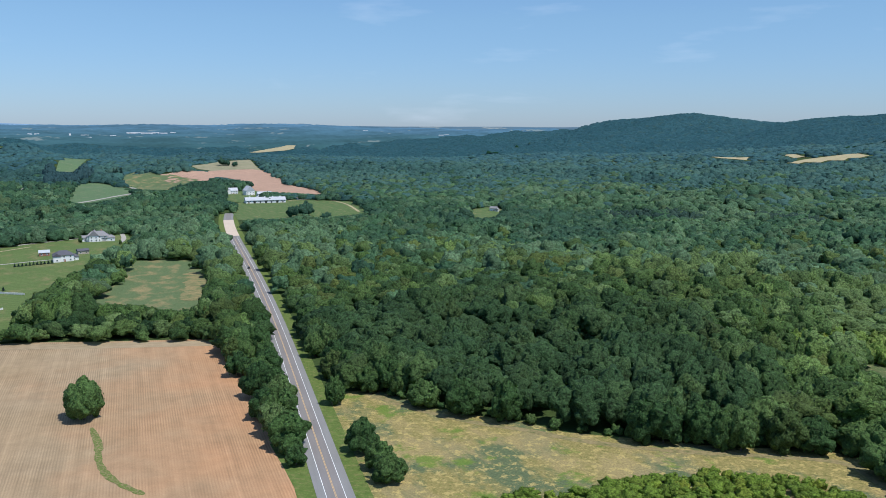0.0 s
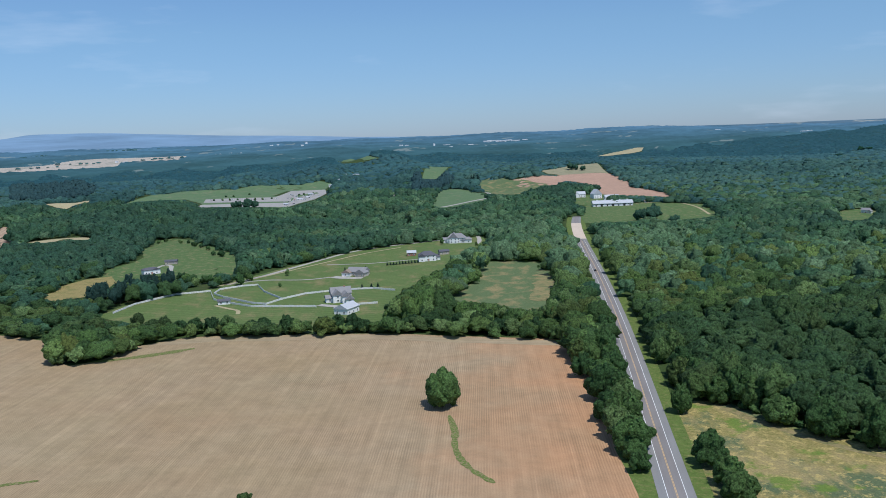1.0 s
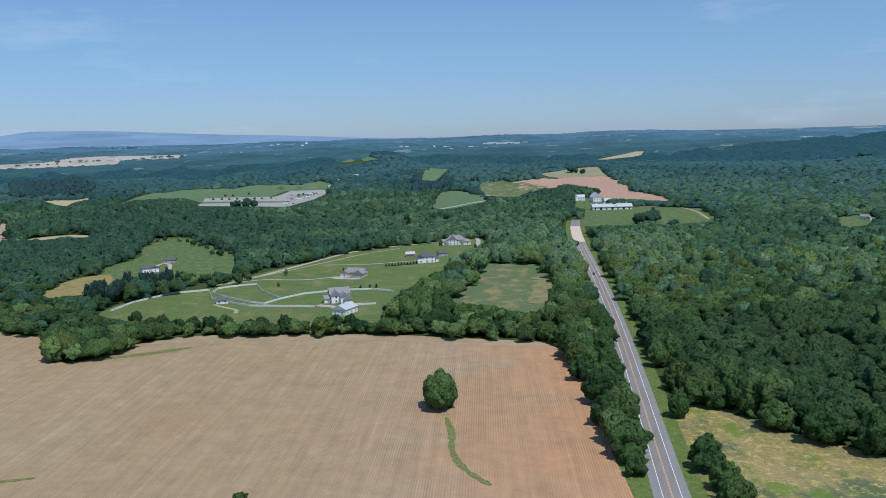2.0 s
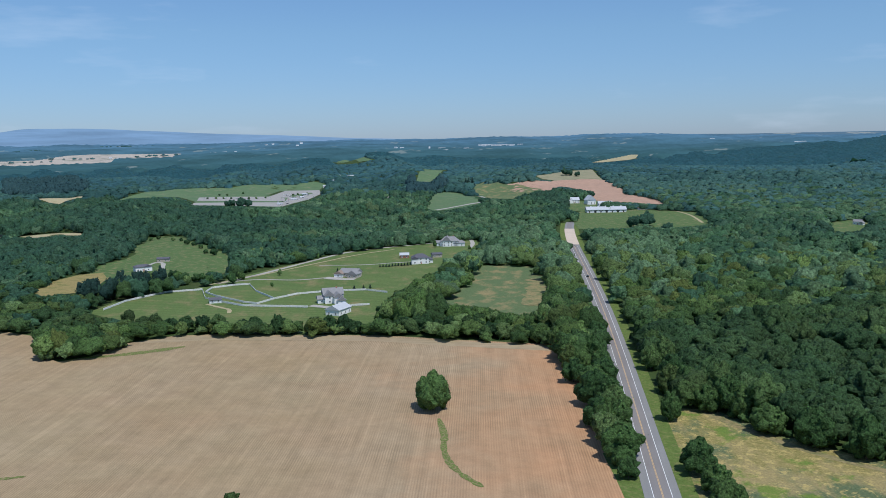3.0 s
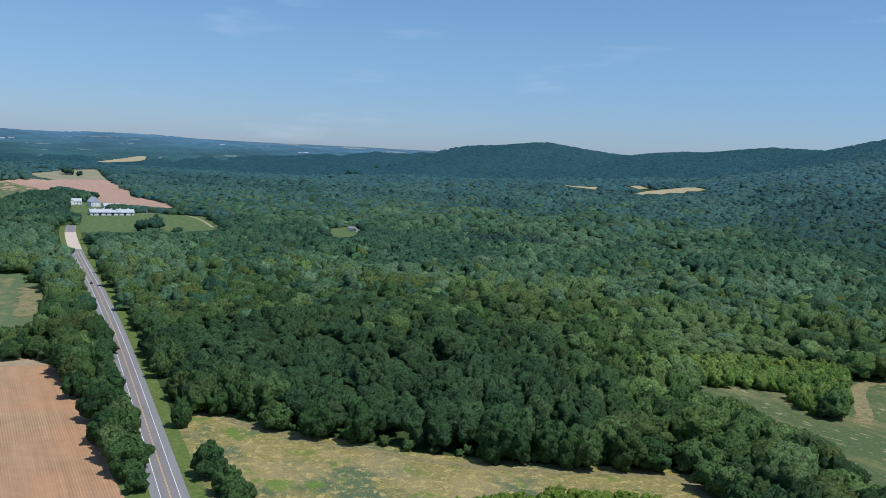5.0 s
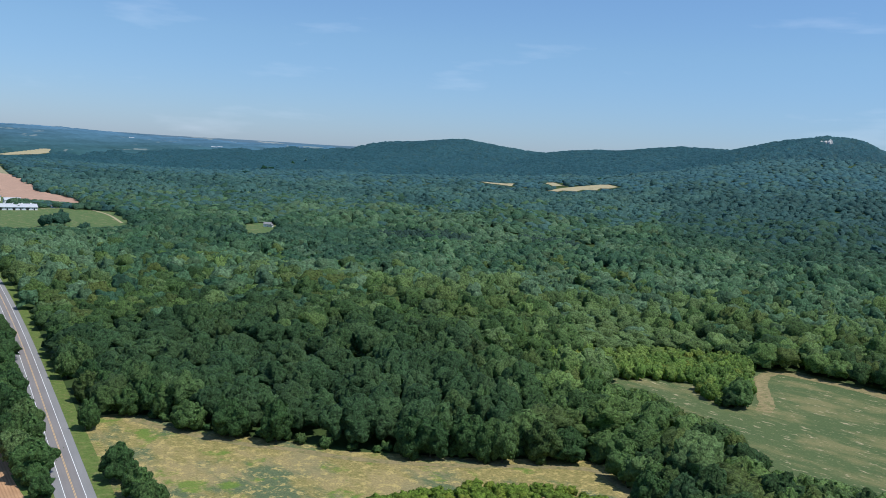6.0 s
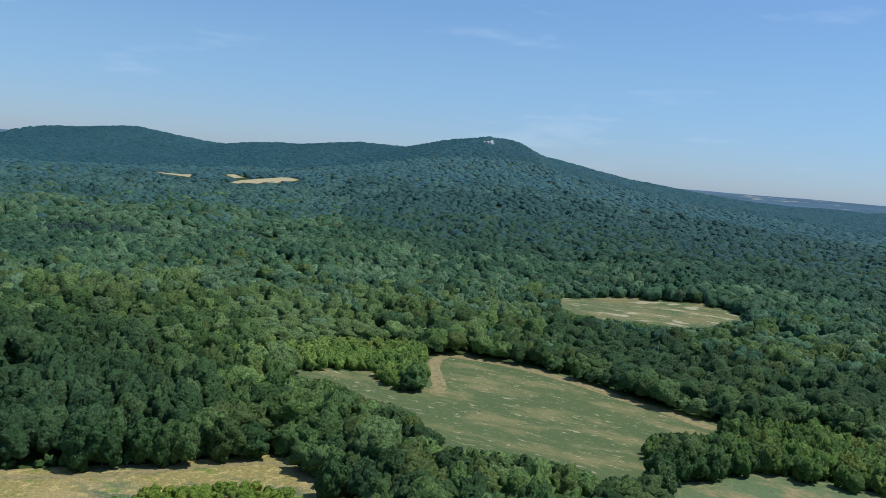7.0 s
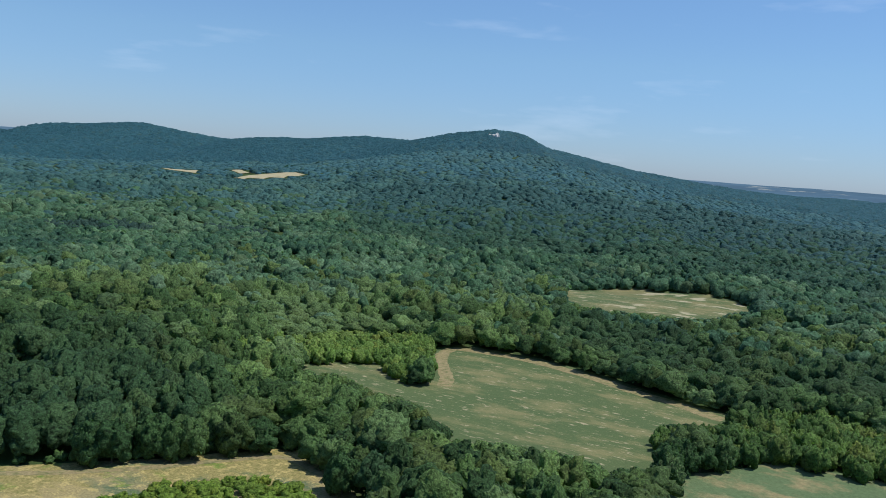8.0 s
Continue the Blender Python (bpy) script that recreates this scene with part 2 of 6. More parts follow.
M_DRY = grass("thin_dry_crop", (0.105, 0.145, 0.062), (0.145, 0.172, 0.076), (0.31, 0.235, 0.115), (0.38, 0.56), 14)
M_FLOOR = grass("woodland_floor", (0.035, 0.06, 0.018), (0.06, 0.09, 0.026), (0.10, 0.085, 0.045), patch=30)
M_VERGE = grass("roadside_grass", (0.082, 0.13, 0.028), (0.135, 0.178, 0.047), (0.23, 0.205, 0.085), (0.50, 0.72), 4)
M_HAY = grass("hay", (0.24, 0.195, 0.075), (0.31, 0.25, 0.105), (0.12, 0.15, 0.045), (0.52, 0.66), 16)
M_WEEDS = grass("weeds_in_soil", (0.10, 0.145, 0.032), (0.15, 0.185, 0.05), (0.27, 0.21, 0.115), (0.48, 0.56), 1.6)
M_MARGIN = grass("trodden_margin", (0.23, 0.185, 0.085), (0.31, 0.25, 0.13), (0.12, 0.14, 0.05), (0.48, 0.62), 6)
M_LAWN = grass("mown_lawn", (0.085, 0.135, 0.04), (0.135, 0.178, 0.06), (0.25, 0.20, 0.10), (0.50, 0.72), 38, 7.0, 64.0)
M_PASTURE = grass("pasture", (0.066, 0.122, 0.040), (0.118, 0.168, 0.060), (0.26, 0.215, 0.11), (0.52, 0.64), 11)


def meadow(name):
    """Rough grass: grey-green weedy sheets, straw tussocks, a few lush spots."""
    n = Nodes(name, 0.95, 0.1)
    c = n.mix(n.ramp(n.noise(1.8, 5, 0.7), (0.34, 0.0), (0.66, 1.0)), (0.15, 0.145, 0.045), (0.31, 0.245, 0.095))
    weeds = n.noise(42, 5, 0.62, n.mapped((1, 1.5, 1), 70))
    c = n.mix(n.ramp(weeds, (0.47, 0.0), (0.55, 0.92)), c, (0.088, 0.122, 0.062))
    c = n.mix(n.ramp(n.noise(30, 4, 0.6, n.mapped((0.7, 1.6, 1), 62)), (0.50, 0.0), (0.60, 0.7)), c, (0.30, 0.235, 0.11))
    tuft = n.noise(4.0, 6, 0.75)
    c = n.mix(n.ramp(tuft, (0.52, 0.0), (0.60, 0.85)), c, (0.42, 0.33, 0.125))
    c = n.mix(n.ramp(n.noise(19, 5, 0.65), (0.56, 0.0), (0.63, 0.85)), c, (0.115, 0.18, 0.03))
    c = n.mix(1.0, c, n.ramp(n.noise(0.8, 3, 0.7), (0.3, 0.72), (0.7, 1.22)), "MULTIPLY")
    n.bump(n.noise(1.2, 4), 0.8, 0.5)
    return n.done(c)


def sparse(name, scars=0.0):
    """A thin crop: olive green with long bare streaks and straw-coloured scars."""
    n = Nodes(name, 0.95, 0.1)
    c = n.mix(n.noise(38, 5, 0.6), (0.062, 0.096, 0.037), (0.098, 0.124, 0.047))
    c = n.mix(n.ramp(n.noise(30, 6, 0.7, n.mapped((0.6, 1.3, 1), 62)), (0.485, 0.0), (0.61, 0.65)), c, (0.22, 0.19, 0.085))
    c = n.mix(n.ramp(n.noise(7, 6, 0.65, n.mapped((0.9, 2.2, 1), 62)), (0.59, 0.0), (0.65, 0.85)), c, (0.37, 0.31, 0.18))
    c = n.mix(n.ramp(n.noise(3.5, 5, 0.7, n.mapped((0.8, 2.2, 1), 62)), (0.60, 0.0), (0.68, 0.75)), c, (0.33, 0.28, 0.15))
    if scars:
        c = n.mix(n.ramp(n.noise(60, 4, 0.6), (0.46, 0.0), (0.62, 0.7 * scars)), c, (0.23, 0.185, 0.085))
        c = n.mix(n.ramp(n.noise(24, 4, 0.55, n.mapped((0.7, 1.1, 1), 40)), (0.585, 0.0), (0.62, scars)), c, (0.44, 0.38, 0.24))
    c = n.mix(1.0, c, n.ramp(n.noise(0.8, 3, 0.7), (0.3, 0.84), (0.7, 1.12)), "MULTIPLY")
    n.bump(n.noise(1.0, 4), 0.6, 0.3)
    return n.done(c)


M_MEADOW = meadow("weedy_meadow")
M_SPARSE = sparse("sparse_crop")
M_SCARRED = sparse("scarred_crop", 0.65)
M_SMALL = grass("half_dry_crop", (0.092, 0.138, 0.060), (0.128, 0.166, 0.074), (0.31, 0.235, 0.115), (0.49, 0.66), 30, turn=75.0)


def road_surface(name, colour, crack=0.25):
    n = Nodes(name, 0.9, 0.1)
    c = n.mix(n.noise(18, 4), tuple(0.86 * k for k in colour), tuple(1.12 * k for k in colour))
    c = n.mix(n.ramp(n.noise(2.2, 5, 0.6, n.mapped((1, 0.05, 1), -14)), (0.4, 0.0), (0.75, crack)), c, tuple(0.5 * k for k in colour))
    c = n.mix(1.0, c, n.ramp(n.noise(0.12, 2), (0.3, 0.9), (0.7, 1.1)), "MULTIPLY")
    return n.done(c)


M_ROAD = road_surface("worn_asphalt", (0.215, 0.198, 0.188))
M_SHOULDER = road_surface("shoulder_asphalt", (0.225, 0.22, 0.212), 0.16)
M_DECK = road_surface("pale_concrete", (0.54, 0.44, 0.345), 0.1)
M_LOT = road_surface("car_park_asphalt", (0.31, 0.295, 0.27))
M_GRAVEL = road_surface("gravel_drive", (0.36, 0.34, 0.30), 0.1)
M_WHITE = plain("white_road_paint", (0.78, 0.78, 0.76), 0.6, 0.1)
M_YELLOW = plain("yellow_road_paint", (0.62, 0.40, 0.17), 0.6, 0.12)

# ---- terrain: a broad valley floor, a wooded rise and a long ridge ----
def smooth(a, b, v):
    k = np.clip((v - a) / (b - a), 0, 1)
    return k * k * (3 - 2 * k)


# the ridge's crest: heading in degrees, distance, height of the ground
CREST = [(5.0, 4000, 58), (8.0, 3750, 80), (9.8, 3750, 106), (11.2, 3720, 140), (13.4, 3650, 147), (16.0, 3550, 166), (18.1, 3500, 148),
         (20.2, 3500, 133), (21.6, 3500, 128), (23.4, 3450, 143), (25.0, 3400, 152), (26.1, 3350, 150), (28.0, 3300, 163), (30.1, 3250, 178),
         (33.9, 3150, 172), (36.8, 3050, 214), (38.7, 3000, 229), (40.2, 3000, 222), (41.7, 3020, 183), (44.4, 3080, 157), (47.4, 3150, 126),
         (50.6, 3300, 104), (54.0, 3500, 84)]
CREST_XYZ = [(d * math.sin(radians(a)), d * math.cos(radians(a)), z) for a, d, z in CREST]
KNOLLS = [(-1270, 2370, 34, 300), (-560, 2350, 10, 260), (-900, 2600, 14, 420), (-1750, 3200, 14, 500), (150, 590, 13, 120), (330, 540, -4, 90), (230, 860, -7, 160)]  # x, y, height, spread


def height(x, y):
    """The ground's height; x and y may be arrays."""
    x, y = np.asarray(x, float), np.asarray(y, float)
    r = np.hypot(x, y)
    rise = 70 + 30 * smooth(-18, 3, np.degrees(np.arctan2(x, y))) - 30 * smooth(46, 56, np.degrees(np.arctan2(x, y)))
    h = rise * np.clip((r - 1300) / 3500, 0, 1.2) ** 1.35
    side = smooth(60, 320, x + 0.27 * y) * smooth(480, 1000, r) * smooth(-200, 100, y)
    h = h + side * (3.5 * np.sin(x / 210 + 1.3) * np.sin(y / 260 + x / 700 + 0.5) + 1.5 * np.sin(x / 97 + y / 140))
    az = np.arctan2(x, y)
    h = h + 7 * smooth(1050, 1500, r) * (1 - smooth(2500, 3000, r)) * smooth(0.1, 0.25, az) * np.sin(r / 78 + 2.3 * np.sin(az * 4.3 + 0.6)) * (0.7 + 0.3 * np.sin(az * 9))
    fold = np.sin(x / 96 + 1.5 * np.sin(y / 150 + 0.7)) * np.sin(y / 78 + 1.3 * np.sin(x / 140 + 0.4)) + 0.4 * np.sin(x / 47 - y / 61 + 1.2 * np.sin(y / 90))
    h = h + 9 * smooth(640, 1000, r) * (1 - 0.5 * smooth(1500, 2000, r) - 0.5 * smooth(2500, 3100, r)) * smooth(-0.05, 0.12, az) * fold
    west = np.sin(x / 71 + 1.4 * np.sin(y / 130 + 0.3)) * np.sin(y / 88 + 1.2 * np.sin(x / 120 + 1.1)) + 0.45 * np.sin(x / 43 + y / 57)
    flat = 1 - np.exp(-(((x + 330) / 330) ** 2 + ((y - 1450) / 330) ** 2) ** 2) - np.exp(-(((x + 1010) / 330) ** 2 + ((y - 1480) / 300) ** 2) ** 2)
    h = h + 11 * smooth(950, 1250, r) * (1 - smooth(2700, 3300, r)) * smooth(0.20, 0.36, -az) * np.clip(flat, 0, 1) * west
    h = h + 44 * smooth(3000, 4950, r) * smooth(0.0, 0.2, -az)
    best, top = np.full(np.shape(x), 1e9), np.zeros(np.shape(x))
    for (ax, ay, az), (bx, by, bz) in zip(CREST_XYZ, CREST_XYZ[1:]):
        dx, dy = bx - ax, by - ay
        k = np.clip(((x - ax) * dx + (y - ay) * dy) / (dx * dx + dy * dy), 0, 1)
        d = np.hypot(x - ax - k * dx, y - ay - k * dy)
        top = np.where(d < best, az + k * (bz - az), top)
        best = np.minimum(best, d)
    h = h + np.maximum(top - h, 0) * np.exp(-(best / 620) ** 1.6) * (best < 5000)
    for kx, ky, kz, ks in KNOLLS:
        h = h + kz * np.exp(-((x - kx) ** 2 + (y - ky) ** 2) / ks ** 2)
    return h


def inside(px, py, outline):
    """Which points lie in an outline."""
    px, py = np.asarray(px, float), np.asarray(py, float)
    res = np.zeros(px.shape, bool)
    for (x0, y0), (x1, y1) in zip(outline, outline[1:] + outline[:1]):
        if y0 != y1:
            res ^= ((y0 > py) != (y1 > py)) & (px < (x1 - x0) * (py - y0) / (y1 - y0) + x0)
    return res


def mesh_of(name, verts, faces, mat, smooth_faces=False, normals=None):
    """A mesh from arrays: faces all with the same number of corners, normals one for each vertex."""
    verts, faces = np.asarray(verts, np.float32), np.asarray(faces, np.int32)
    me = bpy.data.meshes.new(name)
    me.vertices.add(len(verts))
    me.vertices.foreach_set("co", verts.ravel())
    n = faces.shape[1]
    me.loops.add(faces.size)
    me.loops.foreach_set("vertex_index", faces.ravel())
    me.polygons.add(len(faces))
    me.polygons.foreach_set("loop_start", np.arange(0, faces.size, n, dtype=np.int32))
    me.polygons.foreach_set("use_smooth", np.full(len(faces), smooth_faces))
    if normals is not None:
        me.attributes.new("custom_normal", "FLOAT_VECTOR", "POINT").data.foreach_set("vector", np.asarray(normals, np.float32).ravel())
    me.update(calc_edges=True)
    me.materials.append(mat)
    return me


def part(name, bm, mat, parent, label=""):
    """A bmesh as one mesh object under a thing or a part."""
    me = bpy.data.meshes.new(name)
    bm.to_mesh(me)
    bm.free()
    me.materials.append(mat)
    ob = new(name, me)
    ob.parent = parent
    return tagged(ob, label)


def polar(r0, r1, steps, a0, a1, turns, mat, name, lift, power=1.0, smoothed=True):
    """A sheet of ground between two distances."""
    rad = r0 + (r1 - r0) * np.linspace(0, 1, steps) ** power
    ang = np.radians(np.linspace(a0, a1, turns))
    R, A = np.meshgrid(rad, ang, indexing="ij")
    x, y = R * np.sin(A), R * np.cos(A)
    v = np.stack([x, y, height(x, y) + lift(x, y)], -1).reshape(-1, 3)
    i = np.arange(steps * turns).reshape(steps, turns)
    q = np.stack([i[:-1, :-1], i[:-1, 1:], i[1:, 1:], i[1:, :-1]], -1).reshape(-1, 4)[:, ::-1]
    return mesh_of(name, v, q, mat, smoothed)


ground = tagged(new("ground", polar(0.5, 4950, 170, 0, 360, 361, M_FLOOR, "ground", lambda x, y: -0.06, power=1.35)),
                "rolling ground under the woods, dark leaf litter and grass", "ground", kind="structure")


def grown(outline, by):
    """The outline moved outwards, so that the land runs on under the trees at its edge."""
    n = len(outline)
    turn = 1 if sum(x0 * y1 - x1 * y0 for (x0, y0), (x1, y1) in zip(outline, outline[1:] + outline[:1])) > 0 else -1
    res = []
    for k, (x, y) in enumerate(outline):
        (ax, ay), (bx, by_) = outline[k - 1], outline[(k + 1) % n]
        dx, dy = bx - ax, by_ - ay
        d = math.hypot(dx, dy) or 1.0
        res.append((x + turn * by * dy / d, y - turn * by * dx / d))
    return res


def drape(name, outline, mat, label, category, lift=0.12, cell=30.0, grow=0.0):
    """A field laid on the ground inside an outline."""
    if grow:
        outline = grown(outline, grow)
    bm = bmesh.new()
    bm.faces.new([bm.verts.new((x, y, 0)) for x, y in outline])
    if bm.faces[:][0].calc_area() and sum(x0 * y1 - x1 * y0 for (x0, y0), (x1, y1) in zip(outline, outline[1:] + outline[:1])) < 0:
        bmesh.ops.reverse_faces(bm, faces=bm.faces[:])
    bmesh.ops.triangulate(bm, faces=bm.faces[:])
    xs, ys = [p[0] for p in outline], [p[1] for p in outline]
    for axis, lo, hi in ((0, min(xs), max(xs)), (1, min(ys), max(ys))):
        k = math.floor(lo / cell) + 1
        while k * cell < hi:
            co, no = [0, 0, 0], [0, 0, 0]
            co[axis], no[axis] = k * cell, 1
            bmesh.ops.bisect_plane(bm, geom=bm.verts[:] + bm.edges[:] + bm.faces[:], plane_co=co, plane_no=no)
            k += 1
    bmesh.ops.dissolve_degenerate(bm, dist=0.01, edges=bm.edges[:])
    co = np.array([v.co for v in bm.verts])
    z = height(co[:, 0], co[:, 1]) + lift
    for v, h in zip(bm.verts, z):
        v.co.z = h
    me = bpy.data.meshes.new(name)
    bm.to_mesh(me)
    bm.free()
    me.materials.append(mat)
    return tagged(new(name, me), label, category, kind="structure")


# outlines of the open land, in metres
BIG = [(-760, 400), (-489, 397), (-454, 393), (-416, 378), (-393, 352), (-380, 348), (-369, 366), (-372, 399), (-358, 424), (-336, 434), (-300, 444), (-266, 455),
       (-231, 464), (-194, 466), (-160, 470), (-126, 475), (-113, 431), (-90, 385), (-78, 347), (-68, 315), (-55, 290), (-48, 272), (-34.5, 225), (-5, 120), (32, -40),
       (-60, -330), (-760, -330)]
MEADOW = [(-48, 372), (-34, 377), (-12, 357), (9, 343), (31, 334), (46, 322), (69, 316), (89, 311), (109, 305), (137, 305), (149, 299), (153, 276), (147, 256),
          (120, 190), (20, 190), (-18.5, 240), (-33, 290), (-49, 346), (-56, 366)]
THICKET = [(7, 256), (16, 264), (37, 270), (50, 270), (67, 282), (79, 281), (100, 286), (127, 277), (139, 262), (136, 246), (110, 215), (40, 215), (10, 238)]
SMALL = [(-238, 576), (-240, 600), (-242, 624), (-241, 644), (-250, 676), (-261, 718), (-267, 759), (-259, 765), (-238, 760), (-220, 751), (-208, 704), (-199, 688), (-186, 666), (-184, 640), (-174, 599), (-171, 573), (-173, 552), (-183, 559), (-192, 564), (-208, 575), (-222, 572)]
LAWN = [(-472, 470), (-482, 510), (-460, 575), (-463, 621), (-456, 732), (-448, 825), (-400, 902), (-354, 948), (-313, 853), (-283, 673), (-280, 585), (-261, 518),
        (-246, 472), (-290, 460), (-336, 447), (-380, 440), (-420, 450)]
PASTURE = [(-628, 633), (-646, 668), (-651, 705), (-674, 748), (-714, 782), (-792, 887), (-841, 948), (-846, 992), (-698, 860), (-630, 805), (-584, 771), (-547, 735), (-497, 661), (-489, 642), (-528, 682), (-541, 686), (-488, 609), (-502, 608), (-551, 652), (-521, 609), (-546, 618), (-581, 643), (-569, 608), (-580, 585)]
BARNYARD = [(-317, 1344), (-254, 1366), (-250, 1405), (-215, 1401), (-155, 1376), (-110, 1233), (-125, 1183), (-167, 1140), (-202, 1216), (-209, 1127), (-257, 1105), (-284, 1194)]
REDFIELD = [(-642, 1907), (-605, 1893), (-567, 1972), (-540, 1999), (-529, 2037), (-458, 2089), (-431, 2056), (-368, 1879), (-316, 1702), (-241, 1569), (-212, 1494), (-264, 1531), (-308, 1550), (-346, 1582), (-378, 1683), (-422, 1816), (-500, 1898), (-495, 1764), (-536, 1775)]
TANFIELD = [(-635, 2167), (-598, 2214), (-575, 2273), (-529, 2357), (-476, 2185), (-440, 2083), (-467, 2099), (-533, 2050), (-547, 2025)]
KNOLLFIELD = [(-647, 1481), (-689, 1620), (-715, 1725), (-678, 1745), (-565, 1526), (-534, 1470), (-551, 1384), (-566, 1332), (-602, 1395)]
STRIPFIELD = [(-756, 2031), (-751, 2065), (-645, 1908), (-592, 1882), (-519, 1781), (-522, 1729), (-537, 1679), (-507, 1568), (-536, 1546), (-650, 1770)]
HILLFIELD = [(-1002, 2279), (-959, 2320), (-876, 2077), (-861, 1994), (-884, 1961)]
CRESTFIELD = [(-633, 2818), (-633, 3073), (-614, 3410), (-539, 3356), (-540, 2948), (-596, 2802)]
CARPARK = [(-1064, 1324), (-1124, 1413), (-1222, 1541), (-1041, 1567), (-1093, 1691), (-1020, 1720), (-961, 1628), (-905, 1481), (-887, 1395), (-873, 1331), (-987, 1334)]
PARKGREEN = [(-1291, 1369), (-1320, 1467), (-1421, 1697), (-1250, 1693), (-1232, 1856), (-1160, 1929), (-1115, 1915), (-1012, 1707), (-1095, 1672), (-1045, 1520), (-1137, 1499), (-1108, 1389), (-1246, 1506)]
PLAIN = [(-2993, 2407), (-2933, 2511), (-2868, 2617), (-2965, 2858), (-2911, 2966), (-2573, 3155), (-2455, 2943), (-2546, 2712), (-2460, 2591), (-2571, 2448), (-2594, 2314), (-2766, 2223)]
SLIT_A = [(-1439, 1306), (-1528, 1515), (-1416, 1397), (-1371, 1296), (-1393, 1291)]
SLIT_B = [(-1032, 897), (-1003, 906), (-915, 903), (-893, 877), (-967, 873)]
SLIT_C = [(-1151, 945), (-1142, 967), (-1000, 850), (-917, 751)]
CROP = [(214, 414), (235, 418), (252, 415), (251, 402), (244, 384), (249, 369), (262, 364), (273, 374), (296, 411), (320, 437), (335, 443), (344, 428), (361, 392), (368, 349), (369, 315), (372, 290), (373, 268), (376, 258), (356, 259), (334, 271), (317, 263), (296, 248), (288, 234), (273, 229), (261, 231), (259, 242), (254, 258), (238, 272), (225, 283), (237, 316), (239, 345), (231, 357), (230, 383), (229, 397), (215, 407)]
OVAL = [(563, 578), (638, 642), (681, 643), (719, 605), (739, 555), (737, 499), (687, 488), (628, 468), (593, 472), (576, 488), (554, 507), (543, 531)]
RIDGEFIELD = [(845, 2117), (892, 2135), (975, 2141), (1025, 2146), (1035, 2095), (1009, 2086), (985, 2098), (967, 2080), (935, 2098), (912, 2084), (880, 2104), (862, 2090)]
RIDGESLIT_B = [(883, 2254), (909, 2236), (911, 2161), (885, 2175)]
RIDGESLIT = [(722, 2337), (811, 2290), (776, 2207), (729, 2273)]
LOWFIELD = [(282, 213), (286, 208), (305, 203), (316, 202), (335, 204), (343, 190), (356, 169), (355, 152), (300, 139), (237, 179)]
CLEARING = [(43, 1304), (71, 1344), (87, 1315), (77, 1240), (48, 1094), (40, 1223)]
LANEGAP = [(-638, 1266), (-735, 1473), (-798, 1634), (-835, 1748), (-815, 1718), (-723, 1486), (-630, 1266)]
HAY = [(-588, 527), (-610, 572), (-616, 604), (-611, 616), (-579, 588), (-559, 554), (-554, 527), (-561, 511)]
CAPFIELD = [(-1605, 2820), (-1622, 2956), (-1239, 2366), (-1185, 2314), (-1227, 2307)]
LAWN_SEEN = [(-471, 468), (-474, 484), (-472, 524), (-453, 569), (-459, 603), (-465, 667), (-454, 761), (-446, 819), (-412, 864), (-387, 901), (-346, 939), (-338, 900), (-344, 847), (-331, 784), (-309, 739), (-305, 715), (-311, 696), (-298, 623), (-295, 605), (-287, 551), (-273, 524), (-268, 505), (-283, 501), (-307, 513), (-312, 491), (-316, 482), (-352, 470), (-395, 464), (-438, 458)]
PLANTATION = [(-1878, 1602), (-2045, 1860), (-1804, 1772), (-1618, 1623), (-1554, 1524), (-1690, 1439)]
FARMYARD = [(-379, 1492), (-380, 1565), (-341, 1558), (-313, 1459), (-318, 1344), (-350, 1399)]
CREEK_A = [(222, 1209), (309, 1190), (372, 1188), (337, 1117), (297, 1116), (243, 1144)]
CREEK_B = [(421, 1188), (497, 1221), (516, 1103), (495, 1042), (441, 1081), (422, 1141)]
LIGHT_STAND = [(203, 584), (269, 588), (313, 527), (356, 482), (350, 467), (301, 478), (234, 445), (219, 429), (222, 482), (211, 531)]
PALE_BAND = [(162, 1115), (237, 1117), (360, 1111), (502, 1037), (582, 997), (654, 938), (656, 776), (736, 764), (772, 687), (758, 607), (672, 694), (462, 623), (326, 692), (205, 783), (116, 793)]

drape("crop_field", BIG, M_SOIL, "tan and reddish planted field with fine straight rows", "field", 0.0, grow=4)
drape("headland", [(-372, 401), (-358, 424), (-336, 434), (-300, 444), (-266, 455), (-231, 464), (-194, 466), (-160, 470), (-127, 474), (-124, 462), (-160, 458), (-194, 454), (-231, 452),
                   (-266, 443), (-300, 432), (-336, 421), (-352, 410)], M_HEAD, "turning strip of tan soil along the field's far edge", "field", 0.06)
drape("verge_corner", [(-66, 314), (-56, 290), (-49, 272), (-35.5, 226), (-26, 190), (-18, 190), (-30, 240), (-41, 270), (-48, 294), (-57, 318)], M_VERGE, "bright green grass between field and road", "verge", 0.05)
drape("meadow", MEADOW, M_MEADOW, "weedy meadow of yellow and grey-green patches", "meadow", 0.02, grow=6)
drape("small_field", SMALL, M_SMALL, "small green field with yellowing streaks between hedges", "field", grow=9)
drape("lawn", LAWN, M_LAWN, "mown green lawns and paddocks on the slope", "lawn", 0.02, grow=4)
drape("pasture", PASTURE, M_PASTURE, "green hillside pasture with bare tan patches", "field", grow=6)
drape("hay_patch", HAY, M_HAY, "dry yellow hay meadow below the hillside", "field", 0.2, grow=6)
drape("lane_clearing", LANEGAP, M_GRAVEL, "pale gravel lane between the trees", "lane", 0.4)
